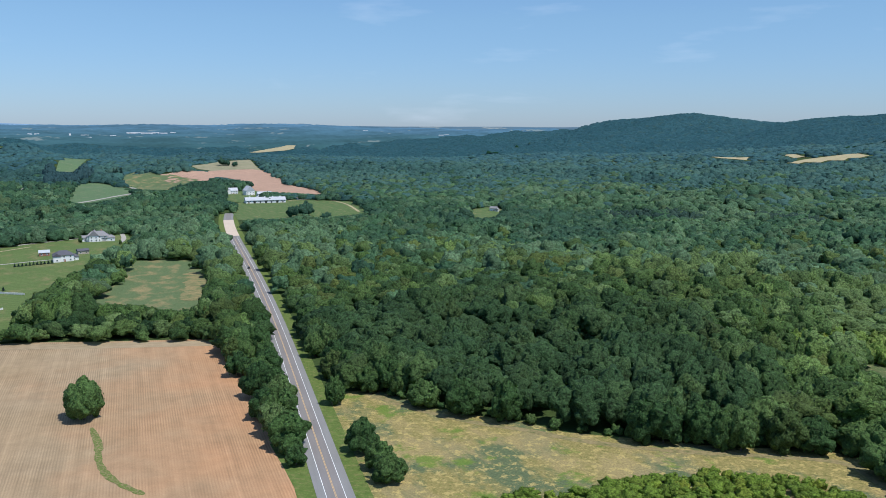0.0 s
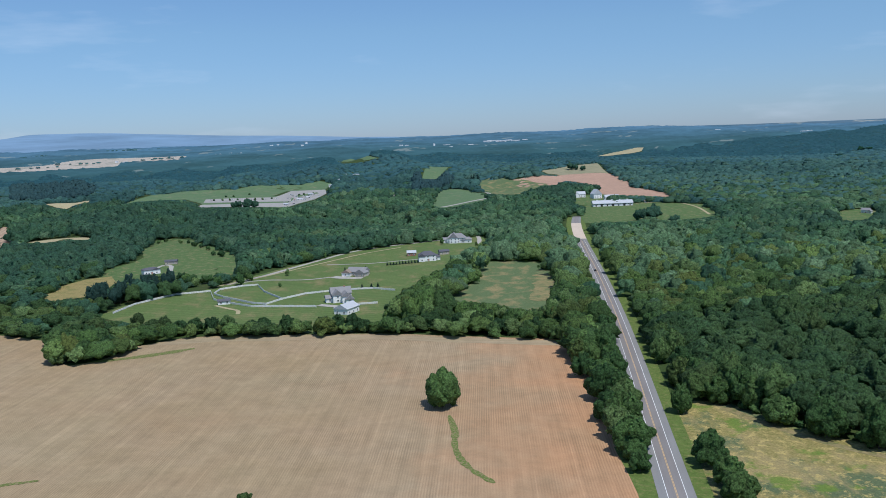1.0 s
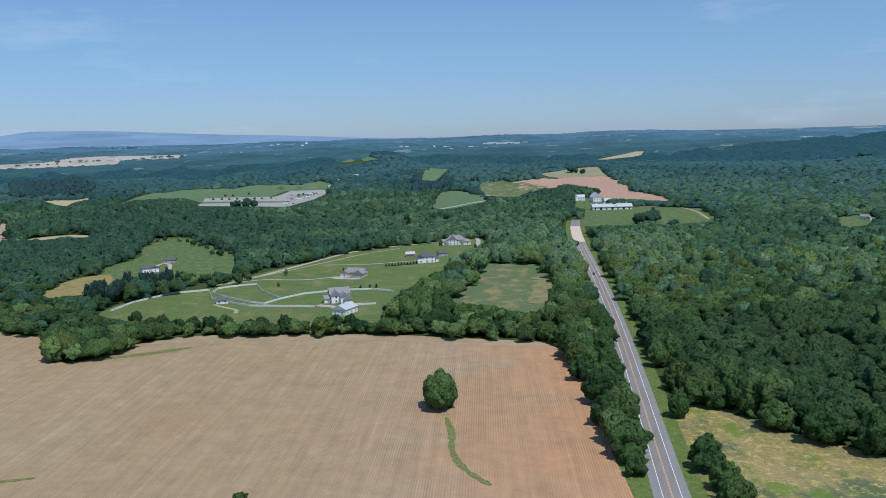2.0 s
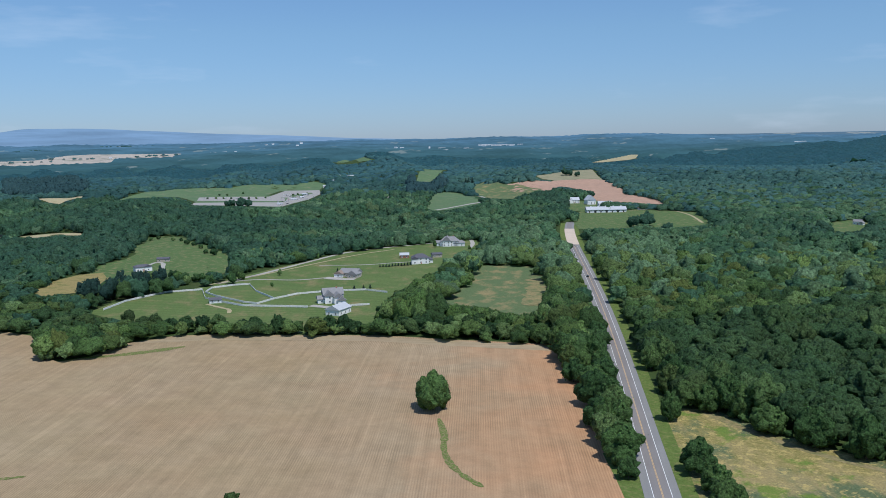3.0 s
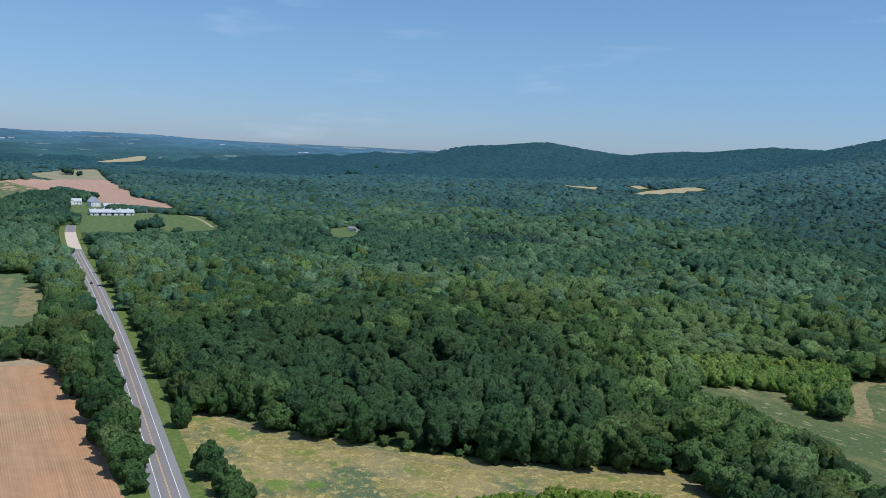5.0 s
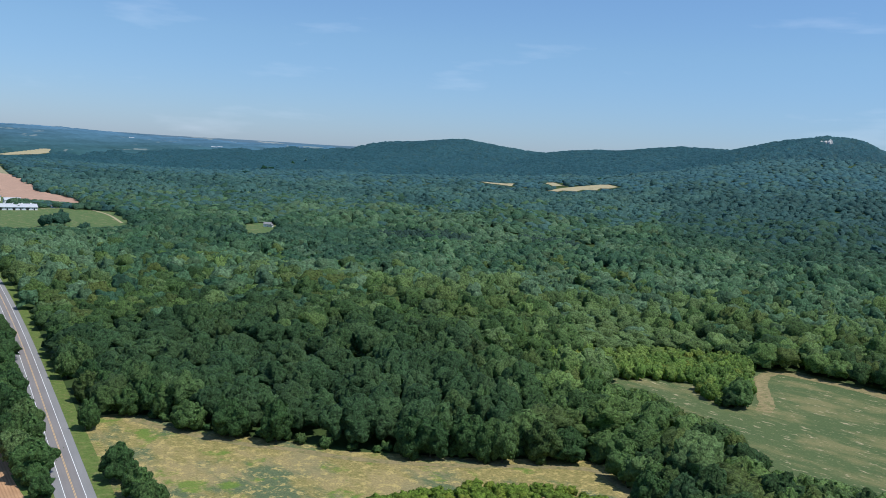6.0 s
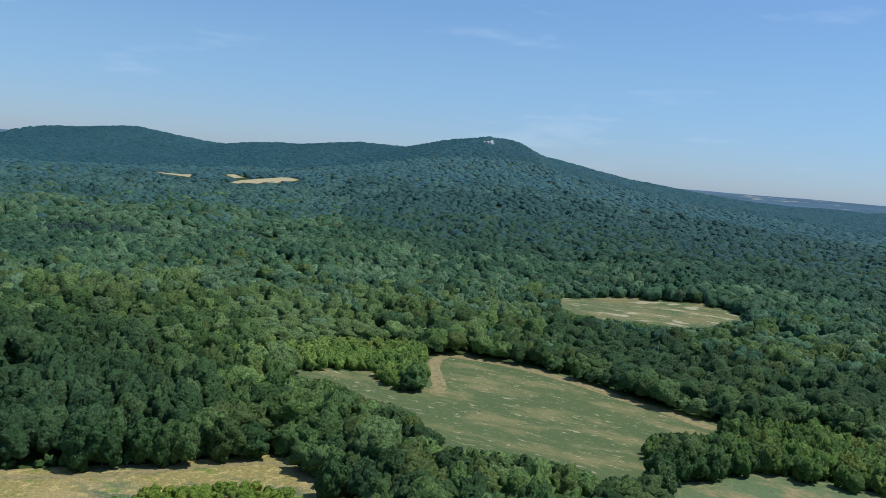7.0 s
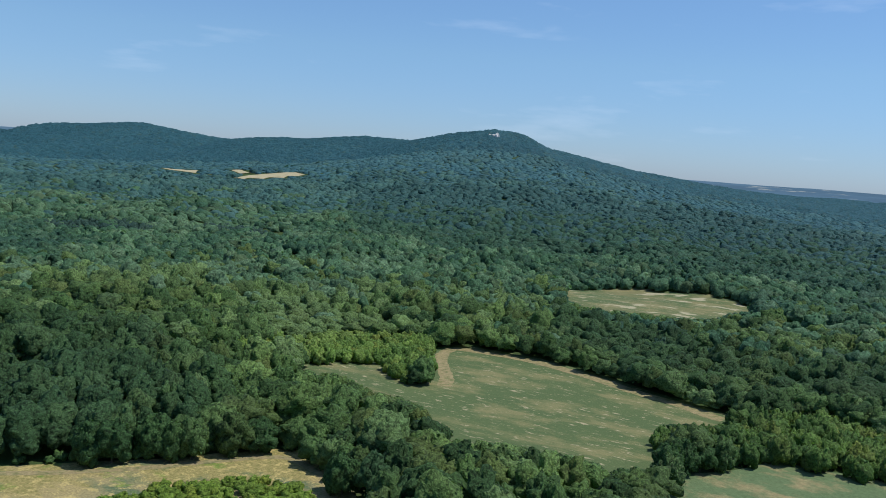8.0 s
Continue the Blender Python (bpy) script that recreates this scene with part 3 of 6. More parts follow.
drape("barn_meadow", BARNYARD, M_PASTURE, "green meadow below the long white barn", "field", 0.3, grow=10)
drape("farmyard", FARMYARD, M_PASTURE, "grassy farmyard round the white barns", "yard", 0.4, grow=15)
drape("red_field", REDFIELD, M_CLAY, "bare pinkish clay field beyond the farm", "field", 0.5, grow=12)
drape("straw_field", TANFIELD, M_FALLOW, "fallow field of olive and grey-tan stubble", "field", 0.5)
drape("knoll_field", KNOLLFIELD, M_FARGRASS, "light green field beside a gravel lane", "field", 0.4, grow=12)
drape("strip_field", STRIPFIELD, M_SMALL, "green and tan strip-planted field", "field", 0.6, grow=12)
drape("hill_field", HILLFIELD, M_FARGRASS, "small bright green field on a far hillside", "field", 0.6)
drape("crest_field", CRESTFIELD, M_STRAW, "narrow straw-coloured field on a far crest", "field", 0.8)
drape("park_green", PARKGREEN, M_FARGRASS, "green slope above the car park", "field", 0.5)
drape("park_green", CARPARK, M_FARGRASS, "mown grass round the car parks", "verge", 0.5)
drape("car_park", [(-1124, 1413), (-1183, 1496), (-1122, 1517), (-1024, 1540), (-983, 1520), (-938, 1447), (-1008, 1436)], M_LOT, "long pale grey asphalt car park with a row of trees", "car park", 0.62)
drape("car_park", [(-1069, 1324), (-1097, 1371), (-1033, 1396), (-932, 1421), (-901, 1403), (-882, 1342), (-987, 1340)], M_LOT, "pale grey asphalt car park below the tree row", "car park", 0.62)
drape("car_park", [(-1036, 1538), (-1087, 1683), (-1016, 1713), (-961, 1628), (-912, 1494), (-894, 1405), (-878, 1345), (-930, 1424), (-936, 1446), (-979, 1524)], M_LOT, "pale grey asphalt car park full of cars", "car park", 0.62)
drape("planting_strip", [(-1006, 1574), (-1000, 1650), (-980, 1624), (-979, 1540)], M_FARGRASS, "grass island in the car park", "verge", 0.72)
drape("plain_field", PLAIN, M_PLAIN, "wide straw-coloured fields on the far plain", "field", 0.8)
drape("slit_field", SLIT_A, M_STRAW, "narrow straw-coloured clearing", "field", 0.5)
drape("slit_field", SLIT_B, M_STRAW, "narrow straw-coloured clearing", "field", 0.2)
drape("slit_field", SLIT_C, M_CLAY, "corner of a bare pinkish field", "field", 0.2)
drape("sparse_field", CROP, M_SPARSE, "thin green crop with pale bare streaks", "field", grow=8)
drape("oval_field", OVAL, M_SCARRED, "oval green field with straw-coloured patches", "field", 0.3, grow=14)
drape("ridge_field", RIDGEFIELD, M_STRAW, "straw-coloured clearing below the ridge", "field", 0.8)
drape("ridge_field", RIDGESLIT, M_STRAW, "thin straw-coloured clearing below the ridge", "field", 0.8)
drape("ridge_field", RIDGESLIT_B, M_STRAW, "thin straw-coloured clearing below the ridge", "field", 0.8)
drape("low_field", LOWFIELD, M_SMALL, "yellow-green rough grass at the wood's edge", "meadow", grow=7)
drape("clearing", CLEARING, M_PASTURE, "grassy clearing round a house in the woods", "field", 0.3, grow=8)
drape("cap_field", CAPFIELD, M_FARGRASS, "green field on a wooded knoll", "field", 0.8)


# ---- the road ----
def road_x(y):
    """The centre line, straight towards the south."""
    y = np.asarray(y, float)
    k = np.clip(y, 262, 1190) / 500
    x = 11.612 * k ** 4 - 54.46 * k ** 3 + 80.048 * k ** 2 - 183.558 * k + 47.745
    return x - 0.277 * (np.minimum(y, 262) - 262)


def ribbon(name, y0, y1, left, right, lift, mat, parent, label="", step=8.0, dashes=None):
    ys = np.arange(y0, y1 + 0.1, step)
    xs = road_x(ys)
    dx = (road_x(ys + 1) - road_x(ys - 1)) / 2
    n = np.sqrt(1 + dx * dx)
    nx, ny = 1 / n, -dx / n
    rows = [np.stack([xs + nx * o, ys + ny * o, height(xs, ys) + lift], -1) for o in (left, right)]
    v = np.stack(rows, 1).reshape(-1, 3)
    i = np.arange(len(ys) - 1) * 2
    q = np.stack([i, i + 1, i + 3, i + 2], -1)
    ob = new(name, mesh_of(name, v, q, mat))
    ob.parent = parent
    return tagged(ob, label)


road = tagged(new("road"), "two-lane grey asphalt road with white edge lines and double yellow line", "road", kind="structure")
ribbon("carriageway", -420, 1188, -3.3, 3.3, 0.20, M_ROAD, road, "worn grey asphalt lanes")
ribbon("shoulder", -420, 1188, -6.2, -3.3, 0.19, M_SHOULDER, road, "pale asphalt shoulder")
ribbon("shoulder", -420, 1188, 3.3, 6.1, 0.19, M_SHOULDER, road, "pale asphalt shoulder")
ribbon("bridge_deck", 940, 1104, -6.4, 6.4, 0.30, M_DECK, road, "pale concrete stretch of road")
for o in (-3.1, 3.1):
    ribbon("edge_line", -420, 930, o - 0.1, o + 0.1, 0.215, M_WHITE, road, "white painted edge line")
for o in (-0.17, 0.17):
    ribbon("centre_line", -420, 930, o - 0.075, o + 0.075, 0.215, M_YELLOW, road, "yellow painted centre line")
verge = tagged(new("verge"), "bright green mown roadside grass", "verge", kind="structure")
ribbon("verge_strip", -420, 1180, 6.1, 11.8, 0.10, M_VERGE, verge)
ribbon("verge_strip", -420, 1180, -12.5, -6.2, 0.10, M_VERGE, verge)

# ---- woods ----
rng = np.random.default_rng(7)
PHI = (1 + 5 ** 0.5) / 2
ICO_V = np.array([(-1, PHI, 0), (1, PHI, 0), (-1, -PHI, 0), (1, -PHI, 0), (0, -1, PHI), (0, 1, PHI), (0, -1, -PHI), (0, 1, -PHI), (PHI, 0, -1), (PHI, 0, 1), (-PHI, 0, -1), (-PHI, 0, 1)]) / 1.902
ICO_F = np.array([(0, 11, 5), (0, 5, 1), (0, 1, 7), (0, 7, 10), (0, 10, 11), (1, 5, 9), (5, 11, 4), (11, 10, 2), (10, 7, 6), (7, 1, 8), (3, 9, 4), (3, 4, 2), (3, 2, 6), (3, 6, 8), (3, 8, 9), (4, 9, 5), (2, 4, 11), (6, 2, 10), (8, 6, 7), (9, 8, 1)])


def dome(rings, around, lobes, lobe=(0.16, 0.24), low=-0.45, rough=0.05, buds=0, cards=0, size=0.06, heart=0.34):
    """One crown in a box of about 1 x 1 x 1: a closed dome of rounded boughs, budded with smaller leaf masses and fringed with leaf sheets."""
    mid = np.array([0, 0, 0.46])
    cen, rad = [np.zeros(3)], [heart]
    for k in range(lobes):
        h = 1 - (k + 0.5) / lobes * 1.6
        a = k * 2.39996 + rng.uniform(-0.4, 0.4)
        flat = math.sqrt(max(0.05, 1 - h * h)) * rng.uniform(0.7, 1.2)
        out = rng.uniform(0.31, 0.39)
        cen.append(np.array([out * flat * math.cos(a), out * flat * math.sin(a), 0.36 * h * rng.uniform(0.75, 1.2)]))
        rad.append(rng.uniform(*lobe))
    for k in range(buds):
        d = rng.normal(size=3) + np.array([0, 0, 0.4])
        d /= np.linalg.norm(d)
        i = rng.integers(1, lobes + 1)
        cen.append(cen[i] + d * rad[i] * 0.9)
        rad.append(rng.uniform(0.055, 0.10))
    cen, rad = np.array(cen), np.array(rad)

    def reach(d):
        cd = d @ cen.T
        disc = cd * cd - (np.sum(cen * cen, axis=1) - rad * rad)[None]
        return np.max(np.where(disc > 0, cd + np.sqrt(np.maximum(disc, 0)), 0.1), axis=1)

    pol = np.linspace(0, math.acos(low), rings + 1)
    D = [np.array([[0.0, 0.0, 1.0]])]
    for i in range(1, rings + 1):
        t = (np.arange(around) + 0.5 * (i % 2) + rng.uniform(-0.25, 0.25, around)) * 2 * math.pi / around
        q = pol[i] + rng.uniform(-0.2, 0.2, around) * pol[1] * (i < rings)
        D.append(np.stack([np.sin(q) * np.cos(t), np.sin(q) * np.sin(t), np.cos(q)], -1))
    D = np.concatenate(D)
    V = D * (reach(D) * rng.uniform(1 - rough, 1 + rough, len(D)))[:, None] + mid
    j = np.arange(around)
    F = [np.stack([np.zeros(around, int), 1 + j, 1 + (j + 1) % around], -1)]
    for i in range(1, rings):
        p, q = 1 + (i - 1) * around, 1 + i * around
        o = i % 2
        j1 = (j + 1) % around
        if o:
            F += [np.stack([p + j, q + j1, p + j1], -1), np.stack([p + j, q + j, q + j1], -1)]
        else:
            F += [np.stack([p + j, q + j, p + j1], -1), np.stack([q + j, q + j1, p + j1], -1)]
    F = np.concatenate(F)
    fn = np.cross(V[F[:, 1]] - V[F[:, 0]], V[F[:, 2]] - V[F[:, 0]])
    N = np.zeros_like(V)
    for k in range(3):
        np.add.at(N, F[:, k], fn)
    N /= np.linalg.norm(N, axis=1)[:, None] + 1e-9
    N = N + 0.25 * D + np.array([0, 0, 0.12])
    base, VV, FF, NN = len(V), [V], [F], [N]
    for n in range(cards):
        d = rng.normal(size=3) + np.array([0, 0, 0.25])
        d /= np.linalg.norm(d)
        if d[2] < low:
            d[2] = -d[2]
        p = mid + d * reach(d[None])[0] * rng.uniform(0.98, 1.09)
        nn = d + rng.normal(size=3) * 0.25 + np.array([0, 0, 0.3])
        nn /= np.linalg.norm(nn)
        u = np.cross(nn, rng.normal(size=3))
        u /= np.linalg.norm(u)
        w = np.cross(nn, u)
        c = size * rng.uniform(0.6, 1.4)
        VV.append(np.array([p - u * c * 0.55, p - w * c * rng.uniform(0.3, 0.6), p + u * c * 0.55, p + w * c * rng.uniform(0.3, 0.6)]))
        FF.append(np.array([(0, 1, 3), (1, 2, 3)]) + base + 4 * n)
        NN.append(np.tile(0.6 * d + 0.7 * nn, (4, 1)))
    N = np.concatenate(NN)
    return np.concatenate(VV), np.concatenate(FF), N / np.linalg.norm(N, axis=1)[:, None]


def squat(crown, k):
    """The same crown, drawn up towards its top: rounder on a tall tree."""
    v, f, n = crown
    return np.stack([v[:, 0], v[:, 1], 1 - k * (1 - v[:, 2])], -1), f, n


CROWN_NEAR = [dome(19, 36, 24, (0.08, 0.17), -0.9, 0.06, 90, 300, 0.06, 0.26) for _ in range(7)]
CROWN_A = [squat(dome(11, 22, 18, (0.08, 0.18), -0.6, 0.08, 60, 64, 0.065, 0.28), 0.78) for _ in range(12)]
CROWN_B = [squat(dome(8, 15, 14, (0.09, 0.20), -0.5, 0.09, 30, 30, 0.08, 0.29), 0.84) for _ in range(12)]
CROWN_C = [dome(5, 11, 9, (0.13, 0.25), -0.3, 0.11, 0, 16, 0.14, 0.3) for _ in range(12)]
CROWN_D = [dome(3, 7, 5, (0.18, 0.29), -0.1, 0.12, 0, 5, 0.2) for _ in range(12)]
CROWN_E = [dome(3, 5, 4, (0.2, 0.3), 0.0, 0.10) for _ in range(10)]
CROWN_LOW = [dome(8, 15, 11, (0.10, 0.19), -0.8, 0.10, 24, 60, 0.09, 0.26) for _ in range(6)]

OPEN = [BIG, MEADOW, SMALL, LAWN, PASTURE, BARNYARD, REDFIELD, TANFIELD, KNOLLFIELD, STRIPFIELD, HILLFIELD, CRESTFIELD, CARPARK, PARKGREEN, PLAIN, SLIT_A, SLIT_B, SLIT_C,
        CROP, OVAL, RIDGEFIELD, RIDGESLIT, RIDGESLIT_B, LOWFIELD, CLEARING, CAPFIELD, LANEGAP, HAY, FARMYARD]
DARK_AREA = [(775, 1417), (601, 1029), (643, 1008), (666, 956), (631, 799), (768, 852), (862, 840), (818, 701), (809, 610), (860, 536), (896, 491), (929, 434), (1876, 894), (2076, 1316), (1657, 1351), (1486, 1565), (1268, 1744), (1001, 1729)]
YOUNG = [[(150, 440), (256, 411), (249, 373), (272, 374), (296, 400), (309, 425), (330, 470), (250, 480)], [(302, 250), (320, 250), (347, 254), (366, 252), (420, 230), (420, 175), (362, 168), (330, 197), (289, 233)],
         [(223, 459), (257, 483), (295, 490), (305, 450), (311, 427), (264, 387), (232, 407)]]


LOWWOOD = [(-660, 380), (-372, 375), (-366, 424), (-330, 438), (-246, 466), (-126, 474), (-126, 500), (-240, 490), (-330, 462), (-420, 462), (-472, 484), (-530, 530), (-640, 545)]


def is_open(x, y):
    res = np.zeros(np.shape(x), bool)
    for o in OPEN:
        res |= inside(x, y, o)
    off = x - road_x(y)
    res |= (off > -34) & (off < 0) & (y < 302)
    res |= (np.abs(off) < 21) & (y > 900) & (y < 1195)
    res |= (off > -15) & (off < 0) & (y > 560) & (y < 1190)
    wide = np.where(y > 430, 14.0, 18.5)
    return res | ((off > -11.0) & (off < wide) & (y < 1190))


SEEN = [SMALL, KNOLLFIELD, STRIPFIELD, HILLFIELD, REDFIELD, TANFIELD, CRESTFIELD, BARNYARD, CARPARK, PARKGREEN, CAPFIELD, SLIT_A, SLIT_B, PLAIN, OVAL, CROP, RIDGEFIELD, RIDGESLIT,
        RIDGESLIT_B, LOWFIELD, CLEARING, PASTURE, HAY, LAWN_SEEN, FARMYARD]


def tallest(x, y, half=5.0):
    """How tall trees at these places may grow and still leave the open land beyond them in sight from the valley's air."""
    x, y = np.asarray(x, float), np.asarray(y, float)
    lim, r, a, z = np.full(x.shape, 99.0), np.hypot(x, y), np.arctan2(x, y), height(x, y)
    for o in SEEN:
        ox, oy = np.array(o, float).T
        orr, oa = np.hypot(ox, oy), np.arctan2(ox, oy)
        i = np.where((a > oa.min() - 2 * half / r) & (a < oa.max() + 2 * half / r) & (r < orr.max()) & (r > 0.7 * orr.min()))[0]
        if not len(i):
            continue
        for side in (-half, 0.0, half):
            b = a[i] + side / r[i]
            for k in np.linspace(0, 1, 48):
                d = r[i] + k * (orr.max() - r[i])
                px, py = d * np.sin(b), d * np.cos(b)
                top = EYE + (height(px, py) - EYE) / d * r[i] - z[i]
                lim[i] = np.where(inside(px, py, o), np.minimum(lim[i], top), lim[i])
    return lim


def scatter(r0, r1, gap, a0=-52.5, a1=65):
    """Jittered places for trees between two distances and headings, on wooded ground."""
    n = int(2.4 * r1 / gap)
    gx, gy = np.meshgrid(np.arange(-n // 2, n // 2 + 1), np.arange(-n // 4, int(0.58 * n) + 1))
    x = (gx + 0.5 * (gy % 2)) * gap + rng.uniform(-0.36, 0.36, gx.shape) * gap
    y = gy * gap * 0.87 + rng.uniform(-0.36, 0.36, gx.shape) * gap
    x, y = x.ravel(), y.ravel()
    r, a = np.hypot(x, y), np.degrees(np.arctan2(x, y))
    wob = rng.uniform(0.88, 1.12, r.shape)
    wob = np.where(r < 300, 1.0, wob)
    if r1 > 2500:  # the last trees thin out into the far canopy
        wob = 1 - 0.16 * rng.uniform(0, 1, r.shape) * (r > 2300)
        r1 = 2600
    ok = (r * wob >= r0) & (r * wob < r1) & (a > a0) & (a < a1)
    x, y = x[ok], y[ok]
    ok = ~is_open(x, y)
    return x[ok], y[ok]


PALE_STANDS = [(330, 640, 150), (480, 800, 190), (250, 820, 120), (420, 500, 70), (640, 650, 110), (560, 330, 90), (120, 560, 90), (60, 860, 110), (330, 1150, 120)]


def stand_of(x, y):
    """The tone of the wood from stand to stand: 0 dark and bluish, 1 pale."""
    s = 0.5 + 0.22 * np.sin(x / 61 + 1.7 * np.sin(y / 83)) * np.sin(y / 57 + 1.3 * np.sin(x / 71)) + 0.16 * np.sin(x / 173 + y / 131 + 2) + 0.1 * np.sin(x / 29 - y / 37)
    for px, py, pr in PALE_STANDS:
        s = s + 0.14 * np.exp(-((x - px) ** 2 + (y - py) ** 2) / pr ** 2)
    # dark wood beyond the crop; its edge's shade is painted in here too
    s = s - 0.5 * np.exp(-((x - 430) ** 2 + (y - 380) ** 2) / 110 ** 2) - 0.25 * np.exp(-((x - 520) ** 2 + (y - 290) ** 2) / 130 ** 2)
    s = s - 0.20 * np.exp(-((x - 90) ** 2 + (y - 430) ** 2) / 150 ** 2)
    s = s + rng.normal(0, 0.07, np.shape(x))
    s = s - 0.18 * (1 - smooth(-500, -150, x)) * smooth(800, 1200, np.hypot(x, y))
    s = s - 0.24 * np.exp(-((x + 720) ** 2 + (y - 640) ** 2) / 190 ** 2)
    s = s + 0.2 * (1 - smooth(-140, -60, x)) * smooth(-460, -330, x) * (1 - smooth(850, 1100, np.hypot(x, y)))
    s = s - 0.2 * np.exp(-((x - 120) ** 2 + (y - 345) ** 2) / 60 ** 2) + 0.5 * np.exp(-((x - 200) ** 2 + (y - 308) ** 2) / 55 ** 2)
    s = s - 0.4 * np.exp(-((x + 560) ** 2 + (y - 450) ** 2) / 150 ** 2)
    s = s - 0.3 * np.exp(-((x - 60) ** 2 + (y - 1010) ** 2) / 190 ** 2) - 0.3 * np.exp(-((x + 840) ** 2 + (y - 790) ** 2) / 240 ** 2)
    s = s - 0.16 * np.exp(-((x - 40) ** 2 + (y - 450) ** 2) / 130 ** 2)
    s = s + 0.42 * inside(x, y, LIGHT_STAND) + 0.09 * inside(x, y, PALE_BAND)
    return np.clip(np.where(inside(x, y, DARK_AREA), 0.12 + 0.25 * (s - 0.4), s), 0, 1)


def wood(name, x, y, crowns, wide, tall, mat, label, category="woods", sink=0.16, spread=0.26, hiding=False):
    """Many trees as one thing that nobody could count."""
    lim = np.full(len(x), 99.0) if hiding else tallest(x, y, 0.36 * wide) / (1 - sink)
    ok = lim > 3.0
    x, y, lim = x[ok], y[ok], lim[ok]
    z = height(x, y)
    steep = smooth(1000, 1600, np.hypot(x, y))  # far crowns lie along their slopes
    slope_x, slope_y = steep * (height(x + 8, y) - z) / 8, steep * (height(x, y + 8) - z) / 8
    V, F, K, N, S, base = [], [], [], [], [], 0
    stand = stand_of(x, y)
    group = 0.5 + 0.5 * np.sin(x / 13 + 2.1 * np.sin(y / 19 + 0.5)) * np.sin(y / 11 + 1.9 * np.sin(x / 23))
    kind = np.clip(0.5 + 1.4 * (0.65 * rng.uniform(0, 1, len(x)) + 0.35 * group - 0.5), 0, 1)
    pick = rng.integers(0, len(crowns), len(x))
    for k, (cv, cf, cn) in enumerate(crowns):
        i = np.where(pick == k)[0]
        if not len(i):
            continue
        a = rng.uniform(0, 6.283, len(i))
        size = rng.uniform(0, 1, len(i)) ** 1.6
        w = wide * (0.74 + 0.8 * size)
        h = tall * (0.86 + 0.30 * size) * rng.uniform(1 - 0.6 * spread, 1 + 0.6 * spread, len(i))
        h = np.where(inside(x[i], y[i], LOWWOOD), 0.58 * h, h)
        w = np.where(inside(x[i], y[i], LOWWOOD), 0.8 * w, w)
        h = h * (1 + 0.10 * np.sin(x[i] / 17 + 1.5 * np.sin(y[i] / 31)) * np.sin(y[i] / 21 + 1.1 * np.sin(x[i] / 27)))
        h = h * (1 + 0.20 * np.sin(x[i] / 47 + 1.6 * np.sin(y[i] / 90)) * np.sin(y[i] / 58 + 1.4 * np.sin(x[i] / 77)))
        h = np.where(inside(x[i], y[i], LIGHT_STAND), 0.72 * h, h)
        w = w * np.clip(lim[i] / h, 0.25, 1) ** 0.6
        h = np.minimum(h, lim[i])
        ca, sa = np.cos(a) * w, np.sin(a) * w
        px = cv[None, :, 0] * ca[:, None] - cv[None, :, 1] * sa[:, None] + x[i][:, None]
        py = cv[None, :, 0] * sa[:, None] + cv[None, :, 1] * ca[:, None] + y[i][:, None]
        pz = (cv[None, :, 2] - sink) * h[:, None] + z[i][:, None] + slope_x[i][:, None] * (px - x[i][:, None]) + slope_y[i][:, None] * (py - y[i][:, None])
        V.append(np.stack([px, py, pz], -1).reshape(-1, 3))
        ca, sa = np.cos(a), np.sin(a)
        N.append(np.stack([cn[None, :, 0] * ca[:, None] - cn[None, :, 1] * sa[:, None], cn[None, :, 0] * sa[:, None] + cn[None, :, 1] * ca[:, None],
                           np.tile(cn[:, 2], (len(i), 1))], -1).reshape(-1, 3))
        S.append(np.repeat(stand[i], len(cv)))
        F.append((cf[None] + (np.arange(len(i)) * len(cv))[:, None, None]).reshape(-1, 3) + base)
        K.append(np.repeat(kind[i], len(cv)))
        base += len(i) * len(cv)
    me = mesh_of(name, np.concatenate(V), np.concatenate(F), mat, True, np.concatenate(N))
    me.attributes.new("stand", "FLOAT", "POINT").data.foreach_set("value", np.concatenate(S).astype(np.float32))
    me.attributes.new("kind", "FLOAT", "POINT").data.foreach_set("value", np.concatenate(K).astype(np.float32))
    return tagged(new(name, me), label, category, kind="stuff")


def in_young(x, y):
    return inside(x, y, YOUNG[0]) | inside(x, y, YOUNG[1]) | inside(x, y, YOUNG[2])


xa, ya = scatter(205, 480, 12.2)
keep = ~in_young(xa, ya)
xa, ya = xa[keep], ya[keep]
# the trees that line the fields and the road stand singly
ra = np.hypot(xa, ya)
edge = np.zeros(len(xa), bool)
for k in range(8):
    edge |= is_open(xa + 10 * math.cos(k * 0.785), ya + 10 * math.sin(k * 0.785))
low_ones = tallest(xa, ya) < 8
edge &= ~low_ones
order = np.argsort(np.where(edge, ra, 1e6))
single = order[:min(270, int(edge.sum()))]
rest = np.setdiff1d(np.arange(len(xa)), single)
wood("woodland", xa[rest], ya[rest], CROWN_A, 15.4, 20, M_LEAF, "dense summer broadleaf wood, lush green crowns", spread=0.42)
xb, yb = scatter(480, 760, 12.6)
keep = ~in_young(xb, yb)
xb, yb = xb[keep], yb[keep]


def shared(x, y, r0, r1):
    """Which trees take the hazier leaf colour: none at r0, all at r1, mixed between."""
    return rng.uniform(0, 1, len(x)) < smooth(r0, r1, np.hypot(x, y))


